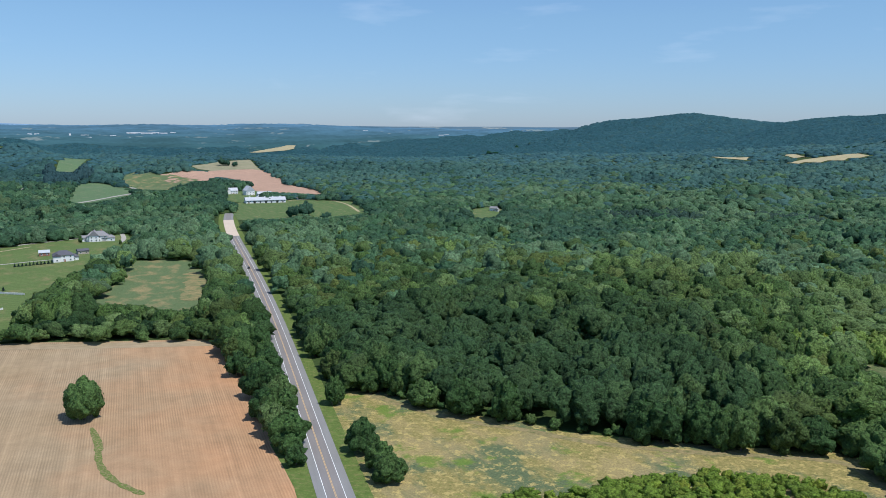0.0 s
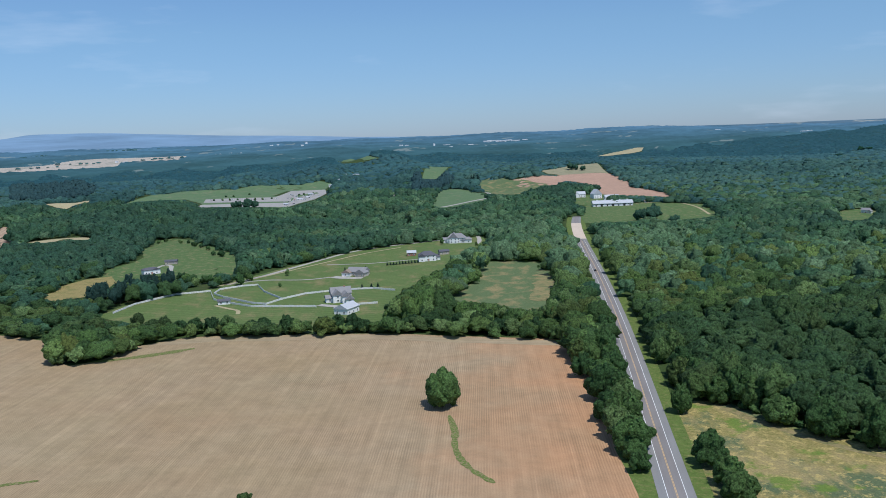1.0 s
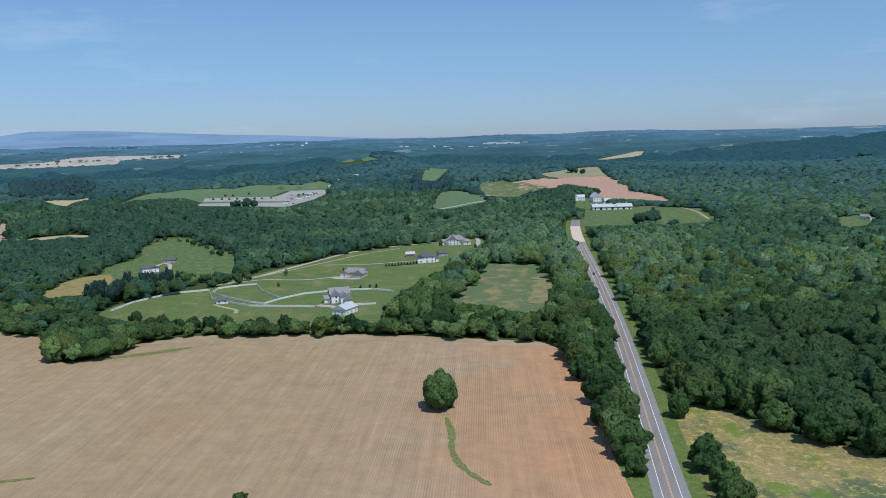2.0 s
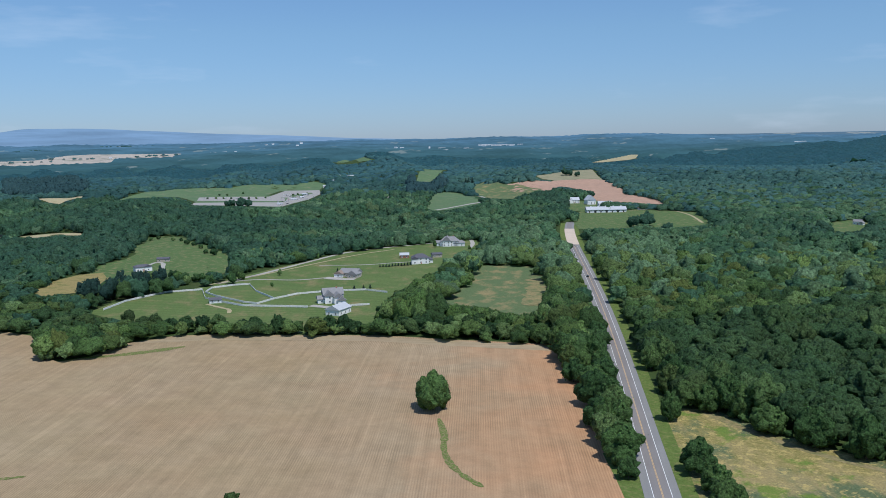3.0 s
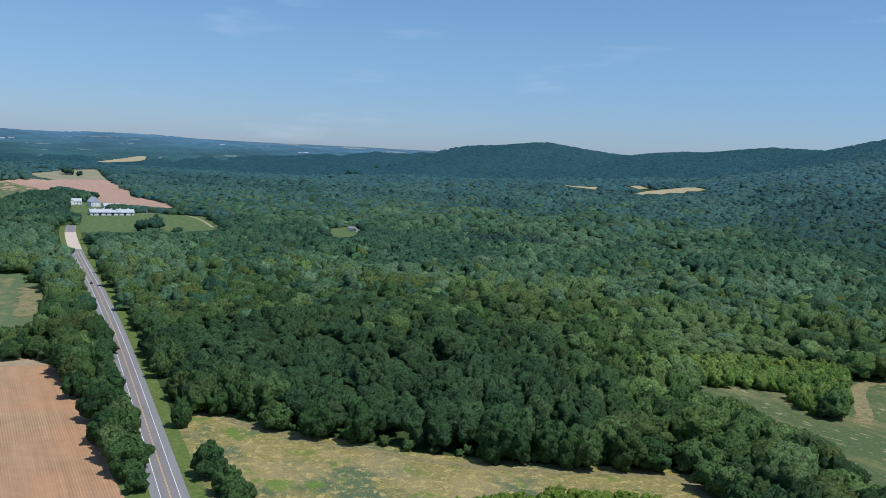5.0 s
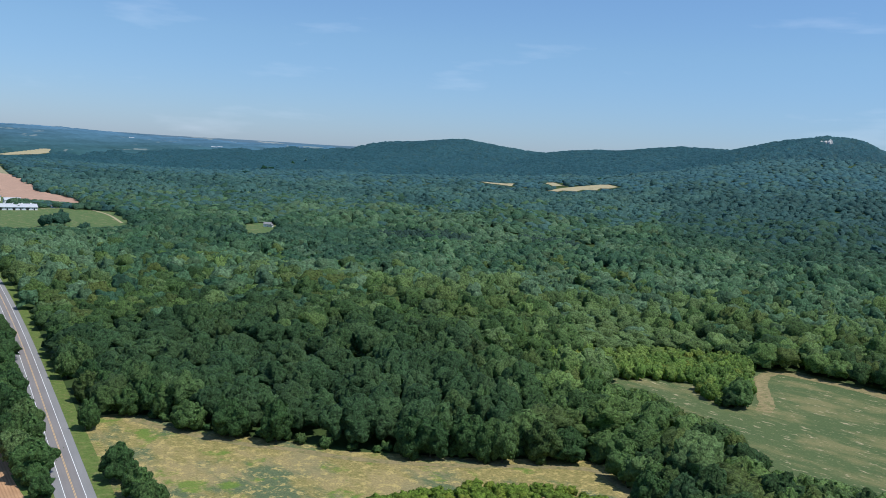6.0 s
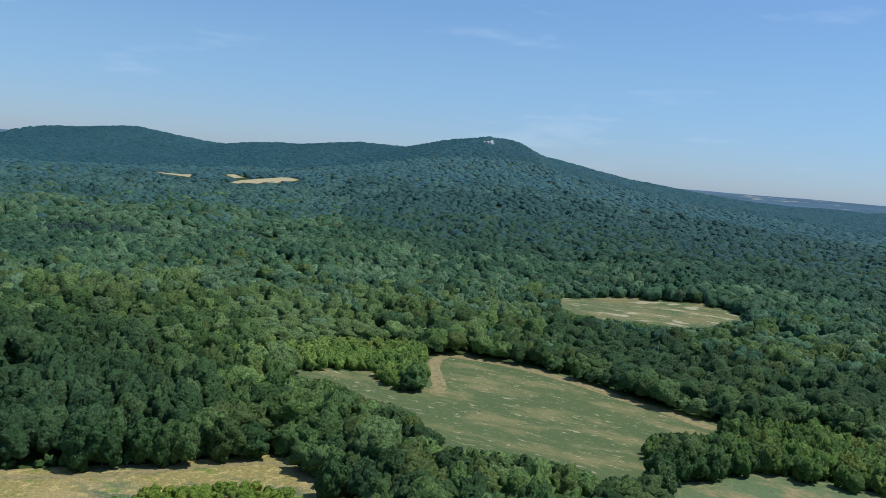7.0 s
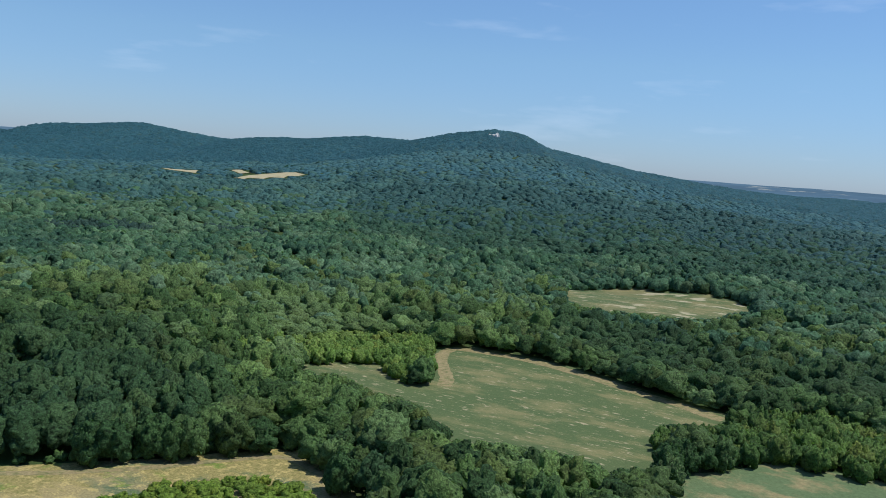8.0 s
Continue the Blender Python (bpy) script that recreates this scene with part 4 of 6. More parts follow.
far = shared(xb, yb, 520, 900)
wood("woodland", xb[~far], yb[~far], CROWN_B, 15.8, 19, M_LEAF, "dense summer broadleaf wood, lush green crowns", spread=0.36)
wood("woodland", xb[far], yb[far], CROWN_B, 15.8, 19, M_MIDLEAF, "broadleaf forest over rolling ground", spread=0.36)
xu, yu = scatter(400, 620, 15.0)
ok = ~in_young(xu, yu)
wood("woodland", xu[ok], yu[ok], CROWN_B, 14, 14, M_LEAF, "lower trees between the tall crowns of the wood", spread=0.3)
xc, yc = scatter(760, 1250, 13.2)
ok = ~(inside(xc, yc, CREEK_A) | inside(xc, yc, CREEK_B))
xc, yc = xc[ok], yc[ok]
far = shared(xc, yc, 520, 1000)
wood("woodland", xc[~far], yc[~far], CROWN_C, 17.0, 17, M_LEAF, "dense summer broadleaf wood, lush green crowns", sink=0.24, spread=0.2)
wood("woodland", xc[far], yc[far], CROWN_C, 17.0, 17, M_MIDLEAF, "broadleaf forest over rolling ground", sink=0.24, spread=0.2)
xd, yd = scatter(1250, 2050, 14.5)
ok = ~inside(xd, yd, PLANTATION)
xd, yd = xd[ok], yd[ok]
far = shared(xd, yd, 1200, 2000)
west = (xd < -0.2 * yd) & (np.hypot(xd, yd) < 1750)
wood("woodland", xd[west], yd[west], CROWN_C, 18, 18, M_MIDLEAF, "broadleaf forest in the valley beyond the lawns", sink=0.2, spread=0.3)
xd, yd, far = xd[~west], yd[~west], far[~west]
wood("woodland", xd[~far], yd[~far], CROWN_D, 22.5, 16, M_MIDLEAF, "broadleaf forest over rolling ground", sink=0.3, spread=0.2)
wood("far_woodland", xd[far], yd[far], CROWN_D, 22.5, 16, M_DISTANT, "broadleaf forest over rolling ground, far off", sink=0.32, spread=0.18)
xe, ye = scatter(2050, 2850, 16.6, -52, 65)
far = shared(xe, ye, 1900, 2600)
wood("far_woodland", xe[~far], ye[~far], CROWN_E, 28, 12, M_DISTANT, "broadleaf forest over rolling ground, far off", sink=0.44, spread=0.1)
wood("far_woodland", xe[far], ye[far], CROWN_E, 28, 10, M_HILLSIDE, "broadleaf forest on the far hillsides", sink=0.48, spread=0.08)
gx, gy = np.meshgrid(np.arange(200, 480, 7.0), np.arange(920, 1230, 7.0))
gx, gy = (gx + rng.uniform(-2, 2, gx.shape)).ravel(), (gy + rng.uniform(-2, 2, gy.shape)).ravel()
ok = inside(gx, gy, CREEK_A) | inside(gx, gy, CREEK_B)
wood("plantation", gx[ok], gy[ok], CROWN_E, 8.5, 11, M_CONIFER, "smooth dark grey-green plantation in the forest", "woods", 0.1, 0.08)
gx, gy = np.meshgrid(np.arange(130, 430, 6.2), np.arange(165, 560, 6.2))
gx, gy = (gx + rng.uniform(-2.6, 2.6, gx.shape)).ravel(), (gy + rng.uniform(-2.6, 2.6, gy.shape)).ravel()
ok = in_young(gx, gy) & ~is_open(gx, gy)
row = inside(gx, gy, YOUNG[1])
wood("young_wood", gx[ok & ~row], gy[ok & ~row], CROWN_LOW, 7.6, 10.5, M_YOUNG, "bright green young trees and saplings")
wood("young_wood", gx[ok & row], gy[ok & row], CROWN_LOW, 8.2, 11.5, M_SAPLING, "dense rows of mid-green young trees", spread=0.4)
gx, gy = np.meshgrid(np.arange(0, 150, 4.3), np.arange(205, 292, 4.3))
gx, gy = (gx + rng.uniform(-1.6, 1.6, gx.shape)).ravel(), (gy + rng.uniform(-1.6, 1.6, gy.shape)).ravel()
ok = inside(gx, gy, THICKET)
wood("thicket", gx[ok], gy[ok], CROWN_LOW, 6.0, 4.6, M_THICKET, "bright green thicket of saplings and brambles", "thicket")


def beyond(x, y):
    """Where the wooded hills give way to the hazy plain behind them."""
    r, a = np.hypot(x, y), np.degrees(np.arctan2(x, y))
    rim = 3050 + 1700 * smooth(-9, 10, a) + 130 * np.sin(a * 1.7) + 70 * np.sin(a * 4.1 + 1)
    return smooth(rim, rim + 120, r)


def far_lift(x, y):
    z = 5 + 9 * rng.uniform(0, 1, np.shape(x)) - 18 * (1 - smooth(2570, 2680, np.hypot(x, y)))
    z = np.minimum(z, np.maximum(tallest(x.ravel(), y.ravel(), 8.0).reshape(x.shape), -1.5))
    z = z - 30 * beyond(x, y)
    return np.where(is_open(x, y), -3.0, z)


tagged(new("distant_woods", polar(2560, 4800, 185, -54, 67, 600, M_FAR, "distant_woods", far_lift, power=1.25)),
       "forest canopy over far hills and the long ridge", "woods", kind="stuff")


def hazy_plain():
    """The wide plain near the horizon, woods and thin pale fields in painted haze."""
    n = Nodes("hazy_plain", 1.0, 0.0)
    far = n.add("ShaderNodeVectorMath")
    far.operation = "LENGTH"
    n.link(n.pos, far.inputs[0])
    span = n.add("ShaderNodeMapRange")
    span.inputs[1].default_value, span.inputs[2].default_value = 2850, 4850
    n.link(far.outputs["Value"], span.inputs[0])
    # blue haze painted as a glow that strengthens with distance
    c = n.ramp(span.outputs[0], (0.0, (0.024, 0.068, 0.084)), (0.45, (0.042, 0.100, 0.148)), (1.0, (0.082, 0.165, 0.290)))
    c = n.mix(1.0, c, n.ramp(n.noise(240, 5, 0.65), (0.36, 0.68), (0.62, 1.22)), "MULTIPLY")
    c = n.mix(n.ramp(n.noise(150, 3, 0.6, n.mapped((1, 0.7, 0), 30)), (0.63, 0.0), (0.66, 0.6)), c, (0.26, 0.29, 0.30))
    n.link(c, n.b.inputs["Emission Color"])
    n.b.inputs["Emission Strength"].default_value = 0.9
    return n.done(n.mix(n.noise(30, 4, 0.7), (0.010, 0.025, 0.022), (0.022, 0.045, 0.038)))


def plain_lift(x, y):
    roll = 7 + 6 * np.sin(x / 130 + np.sin(y / 170)) * np.sin(y / 210 + 1.3 * np.sin(x / 190)) + 5 * rng.uniform(0, 1, np.shape(x)) ** 2
    return np.where(is_open(x, y), -1.0, roll) - 30 * (1 - beyond(x, y))


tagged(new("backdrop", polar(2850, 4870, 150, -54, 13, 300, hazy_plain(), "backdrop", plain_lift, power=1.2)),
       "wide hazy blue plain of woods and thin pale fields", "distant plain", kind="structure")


def tree_mesh(k):
    v, f, n = CROWN_NEAR[k]
    return mesh_of("crown", v - np.array([0, 0, 0.09]), f, M_LEAF_ONE, True, n)


CROWN_MESH = [tree_mesh(k) for k in range(len(CROWN_NEAR))]
LIGHT_CROWN, DARK_CROWN = [me.copy() for me in CROWN_MESH], [me.copy() for me in CROWN_MESH]
for light_one, dark_one in zip(LIGHT_CROWN, DARK_CROWN):
    light_one.materials[0], dark_one.materials[0] = M_LEAF_SUN, M_LEAF_DARK


def trunk_mesh():
    """A tapered trunk with root flare and a few limbs, one metre tall, to be scaled."""
    bm = bmesh.new()

    def limb(p, q, r0, r1, n=7):
        d = (q - p)
        m = Matrix.Translation((p + q) / 2) @ d.to_track_quat("Z", "Y").to_matrix().to_4x4()
        bmesh.ops.create_cone(bm, cap_ends=True, segments=n, radius1=r0, radius2=r1, depth=d.length, matrix=m)

    limb(Vector((0, 0, -0.03)), Vector((0, 0, 0.06)), 0.034, 0.022)
    limb(Vector((0, 0, 0.05)), Vector((0.01, 0, 0.5)), 0.022, 0.012)
    for a, z, l in ((0.4, 0.24, 0.24), (2.3, 0.3, 0.22), (4.2, 0.27, 0.25), (5.4, 0.4, 0.2)):
        limb(Vector((0, 0, z)), Vector((math.cos(a) * l, math.sin(a) * l, z + 0.17)), 0.011, 0.004, 5)
    me = bpy.data.meshes.new("trunk")
    bm.to_mesh(me)
    bm.free()
    me.materials.append(M_BARK)
    return me


TRUNK_MESH = trunk_mesh()


def tree(x, y, tall, wide, label, k=0, turn=0.0, group="", name="tree", most=99.0, crowns=CROWN_MESH):
    if most < tall:
        wide, tall = wide * max(0.6, most / tall), max(5.0, most)
    t = tagged(new(name), label, "tree", group)
    t.matrix_world = pose(x, y, float(height(x, y)), 0, 0, math.degrees(turn))
    for nm, me in (("trunk", TRUNK_MESH), ("crown", crowns[k])):
        o = new(nm, me)
        o.parent = t
        o.scale = (wide, wide, tall)
    return t


allowed = tallest(xa[single], ya[single], 4.0)
for i, most in zip(single, allowed):
    low = 0.62 if inside(xa[i], ya[i], LOWWOOD) else 1.0
    light = (math.hypot(xa[i] - 200, ya[i] - 300) < 70 and rng.uniform() < 0.65) or math.hypot(xa[i] - 285, ya[i] - 405) < 45
    # dark crowns beyond the crop also carry that edge's painted shade
    tree(float(xa[i]), float(ya[i]), low * rng.uniform(13, 20), (0.3 + 0.7 * low) * rng.uniform(11, 16), f"{'light green' if light else 'deep green'} broadleaf tree at the wood's edge",
         int(rng.integers(0, 6)), rng.uniform(0, 6.28), "trees along the edges", most=float(most), crowns=LIGHT_CROWN if light else DARK_CROWN if (xa[i] < -200 and ya[i] > 330) or xa[i] > 345 else CROWN_MESH)
v, f, n = dome(26, 52, 26, (0.11, 0.18), -0.9, 0.03, 130, 500, 0.045)
v = v * np.array([1, 1, 1.04]) - np.array([0, 0, 0.05])
v[:, :2] *= 1.06 - 0.36 * np.clip(v[:, 2:] - 0.42, 0, 1) ** 1.3 - 0.4 * np.clip(0.16 - v[:, 2:], 0, 1)
lone = tagged(new("tree"), "large domed broadleaf tree standing alone in the field", "tree")
lone.matrix_world = pose(-148, 341, float(height(-148, 341)))
for nm, me in (("trunk", TRUNK_MESH), ("crown", mesh_of("crown", v, f, M_LEAF_SUN, True, n))):
    o = new(nm, me)
    o.parent, o.scale = lone, (16.6, 16.6, 18)
for line in ([(-415, 439), (-380, 433), (-345, 440), (-310, 450), (-275, 461), (-247, 470)], [(-240, 474), (-222, 481), (-200, 486), (-175, 481), (-150, 484), (-128, 486)]):
    for (x0, y0), (x1, y1) in zip(line, line[1:]):
        for k in range(3):
            s = (k + rng.uniform(0.2, 0.8)) / 3
            tree(x0 + (x1 - x0) * s, y0 + (y1 - y0) * s, rng.uniform(9, 14), rng.uniform(9, 13), "broadleaf tree in the hedge behind the field", int(rng.integers(0, 6)), rng.uniform(0, 6.28), "hedge trees", crowns=DARK_CROWN)
for x, y, tall in ((-388, 359, 12), (-397, 368, 14), (-382, 364, 13), (-391, 352, 8), (-377, 378, 13)):
    tree(x, y, tall, tall * 1.05, "broadleaf tree at the corner of the wood", int(tall) % 6, x, "corner trees", crowns=DARK_CROWN)
for x, y, tall in ((-52.3, 293.0, 9.0), (-56.1, 303.2, 9.5), (-59.4, 313.5, 10.5), (-63.9, 325.7, 11.5), (-60.3, 324.2, 11.0)):
    tree(x, y, tall, tall * 0.92, "broadleaf tree in the hedge between field and road", int(tall) % 6, x, "roadside hedge")
tree(-30, 306, 14, 12, "round broadleaf tree beside the road verge", 1, 1.0)
tree(-22, 290, 12, 11, "broadleaf tree beside the road verge", 2, 2.0)
tree(-18, 279, 12, 12, "broadleaf tree beside the road verge", 3, 0.5)
tree(-47, 361, 15, 9, "slender broadleaf tree beside the road verge", 4, 0.5)
tree(-173, 227, 4.2, 6, "small bushy tree at the field's near edge", 5, 0.5)


# ---- buildings ----
M_WALL = plain("white_siding", (0.83, 0.82, 0.80), 0.6, 0.06)
M_STONE = plain("tan_siding", (0.46, 0.40, 0.33), 0.8, 0.15)
M_BRICK = plain("red_brick", (0.36, 0.16, 0.11), 0.9, 0.2)
M_SLATE = plain("grey_shingles", (0.24, 0.235, 0.235), 0.85, 0.14)
M_DARKROOF = plain("dark_shingles", (0.10, 0.10, 0.115), 0.85, 0.15)
M_TIN = plain("pale_metal_roof", (0.44, 0.455, 0.47), 0.6, 0.1)
M_BROWN = plain("brown_shingles", (0.26, 0.20, 0.16), 0.85, 0.15)
M_TRIM = plain("white_trim", (0.8, 0.8, 0.78), 0.5, 0.04)
M_DARK = plain("doorway_shade", (0.03, 0.032, 0.035), 0.6, 0.2)
M_POST = plain("white_fence_paint", (0.88, 0.87, 0.84), 0.6, 0.05)
vinyl = M_POST.node_tree
thin, half = vinyl.nodes.new("ShaderNodeBsdfTranslucent"), vinyl.nodes.new("ShaderNodeMixShader")
thin.inputs["Color"].default_value = (0.95, 0.94, 0.9, 1)
half.inputs[0].default_value = 0.35
vinyl.links.new(vinyl.nodes["Principled BSDF"].outputs[0], half.inputs[1])
vinyl.links.new(thin.outputs[0], half.inputs[2])
vinyl.links.new(half.outputs[0], vinyl.nodes["Material Output"].inputs["Surface"])
M_TYRE = plain("tyre_rubber", (0.02, 0.02, 0.02), 0.9, 0.2)
glass = Nodes("window_glass", 0.08, 0.6)
M_GLASS = glass.done(glass.mix(glass.noise(3.0), (0.03, 0.04, 0.05), (0.06, 0.075, 0.09)))


def box(bm, x, y, z, sx, sy, sz, turn=0.0):
    m = pose(x, y, z, 0, 0, turn) @ Matrix.Diagonal((sx, sy, sz, 1))
    return bmesh.ops.create_cube(bm, size=1.0, matrix=m)["verts"]


def facing(x, y):
    """The turn in degrees by which a thing's front looks back along the valley."""
    return math.degrees(math.atan2(-x, y))


def gable(bm, w, d, z, up, over, hip=0.0, thick=0.3):
    """A pitched roof over a w by d plan, its ridge along x; hip pulls the ridge's ends in."""
    w2, d2 = w / 2 + over, d / 2 + over
    for lo in (0.0,):
        pts = [(-w2, -d2, z), (w2, -d2, z), (w2, d2, z), (-w2, d2, z), (-w2 + hip, 0, z + up), (w2 - hip, 0, z + up)]
        top = [bm.verts.new(p) for p in pts]
        low = [bm.verts.new((p[0], p[1], p[2] - thick)) for p in pts[:4]]
        for f in ((0, 1, 5, 4), (2, 3, 4, 5), (1, 2, 5), (3, 0, 4)):
            bm.faces.new([top[k] for k in f])
        for k in range(4):
            j = (k + 1) % 4
            bm.faces.new([top[j], top[k], low[k], low[j]])
        bm.faces.new(low[::-1])
    bmesh.ops.recalc_face_normals(bm, faces=bm.faces[:])


def window(parent, x, y, z, w=1.2, h=1.5, turn=0.0, wall=None):
    bm = bmesh.new()
    m = pose(x, y, z, 0, 0, turn)
    for dx, dz, sx, sz in ((-w / 2, 0, 0.14, h + 0.14), (w / 2, 0, 0.14, h + 0.14), (0, h / 2, w, 0.14), (0, -h / 2, w + 0.3, 0.16), (0, 0, 0.07, h)):
        bmesh.ops.create_cube(bm, size=1.0, matrix=m @ pose(dx, -0.05, dz) @ Matrix.Diagonal((sx, 0.16, sz, 1)))
    f = part("window", bm, M_TRIM, parent, "white-framed window")
    bm = bmesh.new()
    bmesh.ops.create_cube(bm, size=1.0, matrix=m @ pose(0, -0.02, 0) @ Matrix.Diagonal((w, 0.06, h, 1)))
    part("pane", bm, M_GLASS, f)


def house(x, y, turn, wings, wall, roof, label, name="house", door=True, chimney=None):
    """A house of wings: (x, y, width, depth, eaves, roof rise, turn of the ridge, hip, wall, roof)."""
    h = tagged(new(name), label, "house" if name == "house" else name.replace("_", " "))
    h.matrix_world = pose(x, y, float(height(x, y)), 0, 0, turn)
    for k, (ox, oy, w, d, eave, up, ridge, hip, *own) in enumerate(wings):
        wm, rm = (own + [wall, roof])[:2] if own else (wall, roof)
        m = pose(ox, oy, 0, 0, 0, ridge)
        bm = bmesh.new()
        box(bm, 0, 0, eave / 2 - 0.4, w, d, eave + 0.8)
        if not hip:  # gable walls
            for s in (-1, 1):
                a = [bm.verts.new((s * (w / 2 - 0.01), q, zz)) for q, zz in ((-d / 2, eave), (d / 2, eave), (0, eave + up - 0.12))]
                b = [bm.verts.new((s * (w / 2 - 0.25), v.co.y, v.co.z)) for v in a]
                bm.faces.new(a)
                bm.faces.new(b[::-1])
                for i in range(3):
                    bm.faces.new([a[i], b[i], b[(i + 1) % 3], a[(i + 1) % 3]])
            bmesh.ops.recalc_face_normals(bm, faces=bm.faces[:])
        bm.transform(m)
        part("wall", bm, wm, h)
        bm = bmesh.new()
        gable(bm, w, d, eave + 0.12, up, 0.5, hip)
        bm.transform(m)
        part("roof", bm, rm, h)
        rz = radians(ridge)
        for side, run in ((0, w), (90, d), (-90, d)):
            n = max(1, int(run / 4.2))
            dist = d / 2 if side == 0 else w / 2
            for i in range(n):
                off = (i + 0.5 - n / 2) * run / n
                for lvl in range(max(1, int(eave / 2.9))):
                    p = pose(ox, oy, 0, 0, 0, ridge + side) @ Vector((off, -dist - 0.02, 1.6 + 2.9 * lvl))
                    window(h, p.x, p.y, p.z, 1.3, 1.5, ridge + side)
    if door:
        ox, oy, w, d, *_ = wings[0]
        bm = bmesh.new()
        box(bm, ox + 0.6, oy - d / 2 - 0.06, 1.1, 1.3, 0.16, 2.2)
        part("door", bm, M_BRICK, h, "dark red front door")
    if chimney:
        bm = bmesh.new()
        box(bm, *chimney, 0.9, 0.9, 2.6)
        box(bm, chimney[0], chimney[1], chimney[2] + 1.35, 1.15, 1.15, 0.2)
        part("chimney", bm, M_BRICK, h)
    return h


house(-321, 556, facing(-321, 556) + 8, [(0, 4, 15, 10, 6.0, 4.4, 0, 0), (-3.5, -1, 9, 7, 5.8, 3.6, 90, 0), (2.6, -5, 9, 6.5, 5.2, 3.0, 90, 0), (4.6, -9.5, 6, 6, 3.2, 2.6, 90, 0), (-9, 1, 6, 7, 3.2, 2.2, 0, 0)],
      M_WALL, M_SLATE, "large white house with grey cross-gabled shingle roofs", chimney=(3, 4, 9.6))
house(-296, 519, facing(-296, 519) - 32, [(0, 0, 16, 11, 4.0, 3.0, 90, 0)], M_WALL, M_TIN, "white garage with a pale metal roof behind the hedge", "garage", door=False)
house(-368, 668, facing(-368, 668) - 25, [(0, 2, 17, 11, 3.6, 3.6, 0, 0), (6, -4, 10, 9, 3.4, 3.4, 90, 0), (-8, -3, 9, 8, 3.2, 2.6, 90, 0, M_WALL, M_BROWN)],
      M_STONE, M_SLATE, "tan single-storey house with steep brown-grey roofs")
house(-341, 762, facing(-341, 762) + 6, [(0, 0, 16, 12, 5.8, 3.6, 0, 5.5), (-6, -5, 6, 6, 5.2, 2.6, 90, 0), (9, 2, 7, 8, 3.4, 2.2, 0, 3)],
      M_WALL, M_DARKROOF, "white two-storey house with a dark hipped roof")
house(-372, 792, facing(-372, 792), [(0, 0, 9, 7, 3.2, 2.2, 0, 0)], M_BRICK, M_TIN, "red brick outbuilding with a pale metal roof", "outbuilding", door=False)
house(-342, 806, facing(-342, 806) + 12, [(0, 0, 10, 7, 3.2, 1.6, 0, 0)], M_STONE, M_DARKROOF, "low dark-roofed shed behind the house", "shed", door=False)
house(-364, 897, facing(-364, 897) - 5, [(0, 0, 20, 12, 5.8, 4.8, 0, 5), (-3, -3, 10, 9, 6.4, 5.4, 90, 0), (11, -2, 12, 8, 3.8, 2.6, 0, 3), (-12, 1, 8, 8, 3.6, 2.4, 0, 0)],
      M_WALL, M_SLATE, "large white house with steep grey roofs and a wide garage wing", chimney=(4, 1, 10.4))
house(-407, 527, facing(-407, 527), [(0, 0, 9, 5, 2.6, 1.5, 0, 0)], M_WALL, M_DARKROOF, "small horse shelter with a dark roof in the paddock", "shelter", door=False)
house(-580, 642, facing(-580, 642) + 15, [(0, 0, 14, 9, 4.4, 2.0, 0, 3.5), (5, -2, 6, 7, 4.4, 1.8, 90, 0)], M_WALL, M_DARKROOF, "white ranch house with a dark low roof on the hillside")
house(-605, 702, facing(-605, 702) - 12, [(0, 0, 12, 7, 3.2, 1.4, 0, 0)], M_STONE, M_DARKROOF, "low dark shed above the drive", "shed", door=False)
house(77, 1300, facing(77, 1300) - 20, [(0, 0, 11, 7, 4.4, 2.8, 0, 0), (6, -2, 6, 5, 3.0, 2.0, 90, 0)], M_WALL, M_SLATE, "white farmhouse in a forest clearing")
house(16, 1235, facing(16, 1235), [(0, 0, 26, 10, 4.5, 2.2, 0, 0)], M_WALL, M_BROWN, "low white house half hidden by trees")
house(112, 1268, facing(112, 1268) + 20, [(0, 0, 14, 9, 6, 4, 0, 0), (12, 4, 20, 7, 4, 2, 0, 0)], M_WALL, M_TIN, "white sheds half hidden by trees", "shed", door=False)


def long_barn(x, y, turn, length, deep, eave, up):
    b = tagged(new("barn"), "long low white barn with a blue-grey metal roof", "barn")
    b.matrix_world = pose(x, y, float(height(x, y)), 0, 0, turn)
    bm = bmesh.new()
    box(bm, 0, 0, eave / 2 - 0.5, length, deep, eave + 1)
    part("wall", bm, M_WALL, b)
    bm = bmesh.new()
    gable(bm, length, deep, eave + 0.15, up, 0.9, 0.0)
    part("roof", bm, M_TIN, b, "ribbed blue-grey metal roof")
    n = 7
    # near-black panels on the wall: the doorways' inner shade as paint
    for k in range(n):
        bm = bmesh.new()
        box(bm, (k + 0.5 - n / 2) * length / n, -deep / 2 - 0.08, 1.9, 3.4 if k % 2 else 1.8, 0.2, 3.8 if k % 2 else 3.0)
        part("door", bm, M_DARK, b, "near-black panel painted as a shaded doorway")
    for k in range(2 * n):
        bm = bmesh.new()
        box(bm, (k + 0.25 - n) * length / (2 * n) + 1.2, -deep / 2 - 0.06, 3.2, 1.4, 0.14, 1.0)
        part("window", bm, M_GLASS, b)
    for k in range(5):
        bm = bmesh.new()
        box(bm, (k - 2) * length / 5.2, 0, eave + up + 0.5, 2.4, 1.4, 1.2)
        part("vent", bm, M_TRIM, b, "white ridge ventilator")
    return b


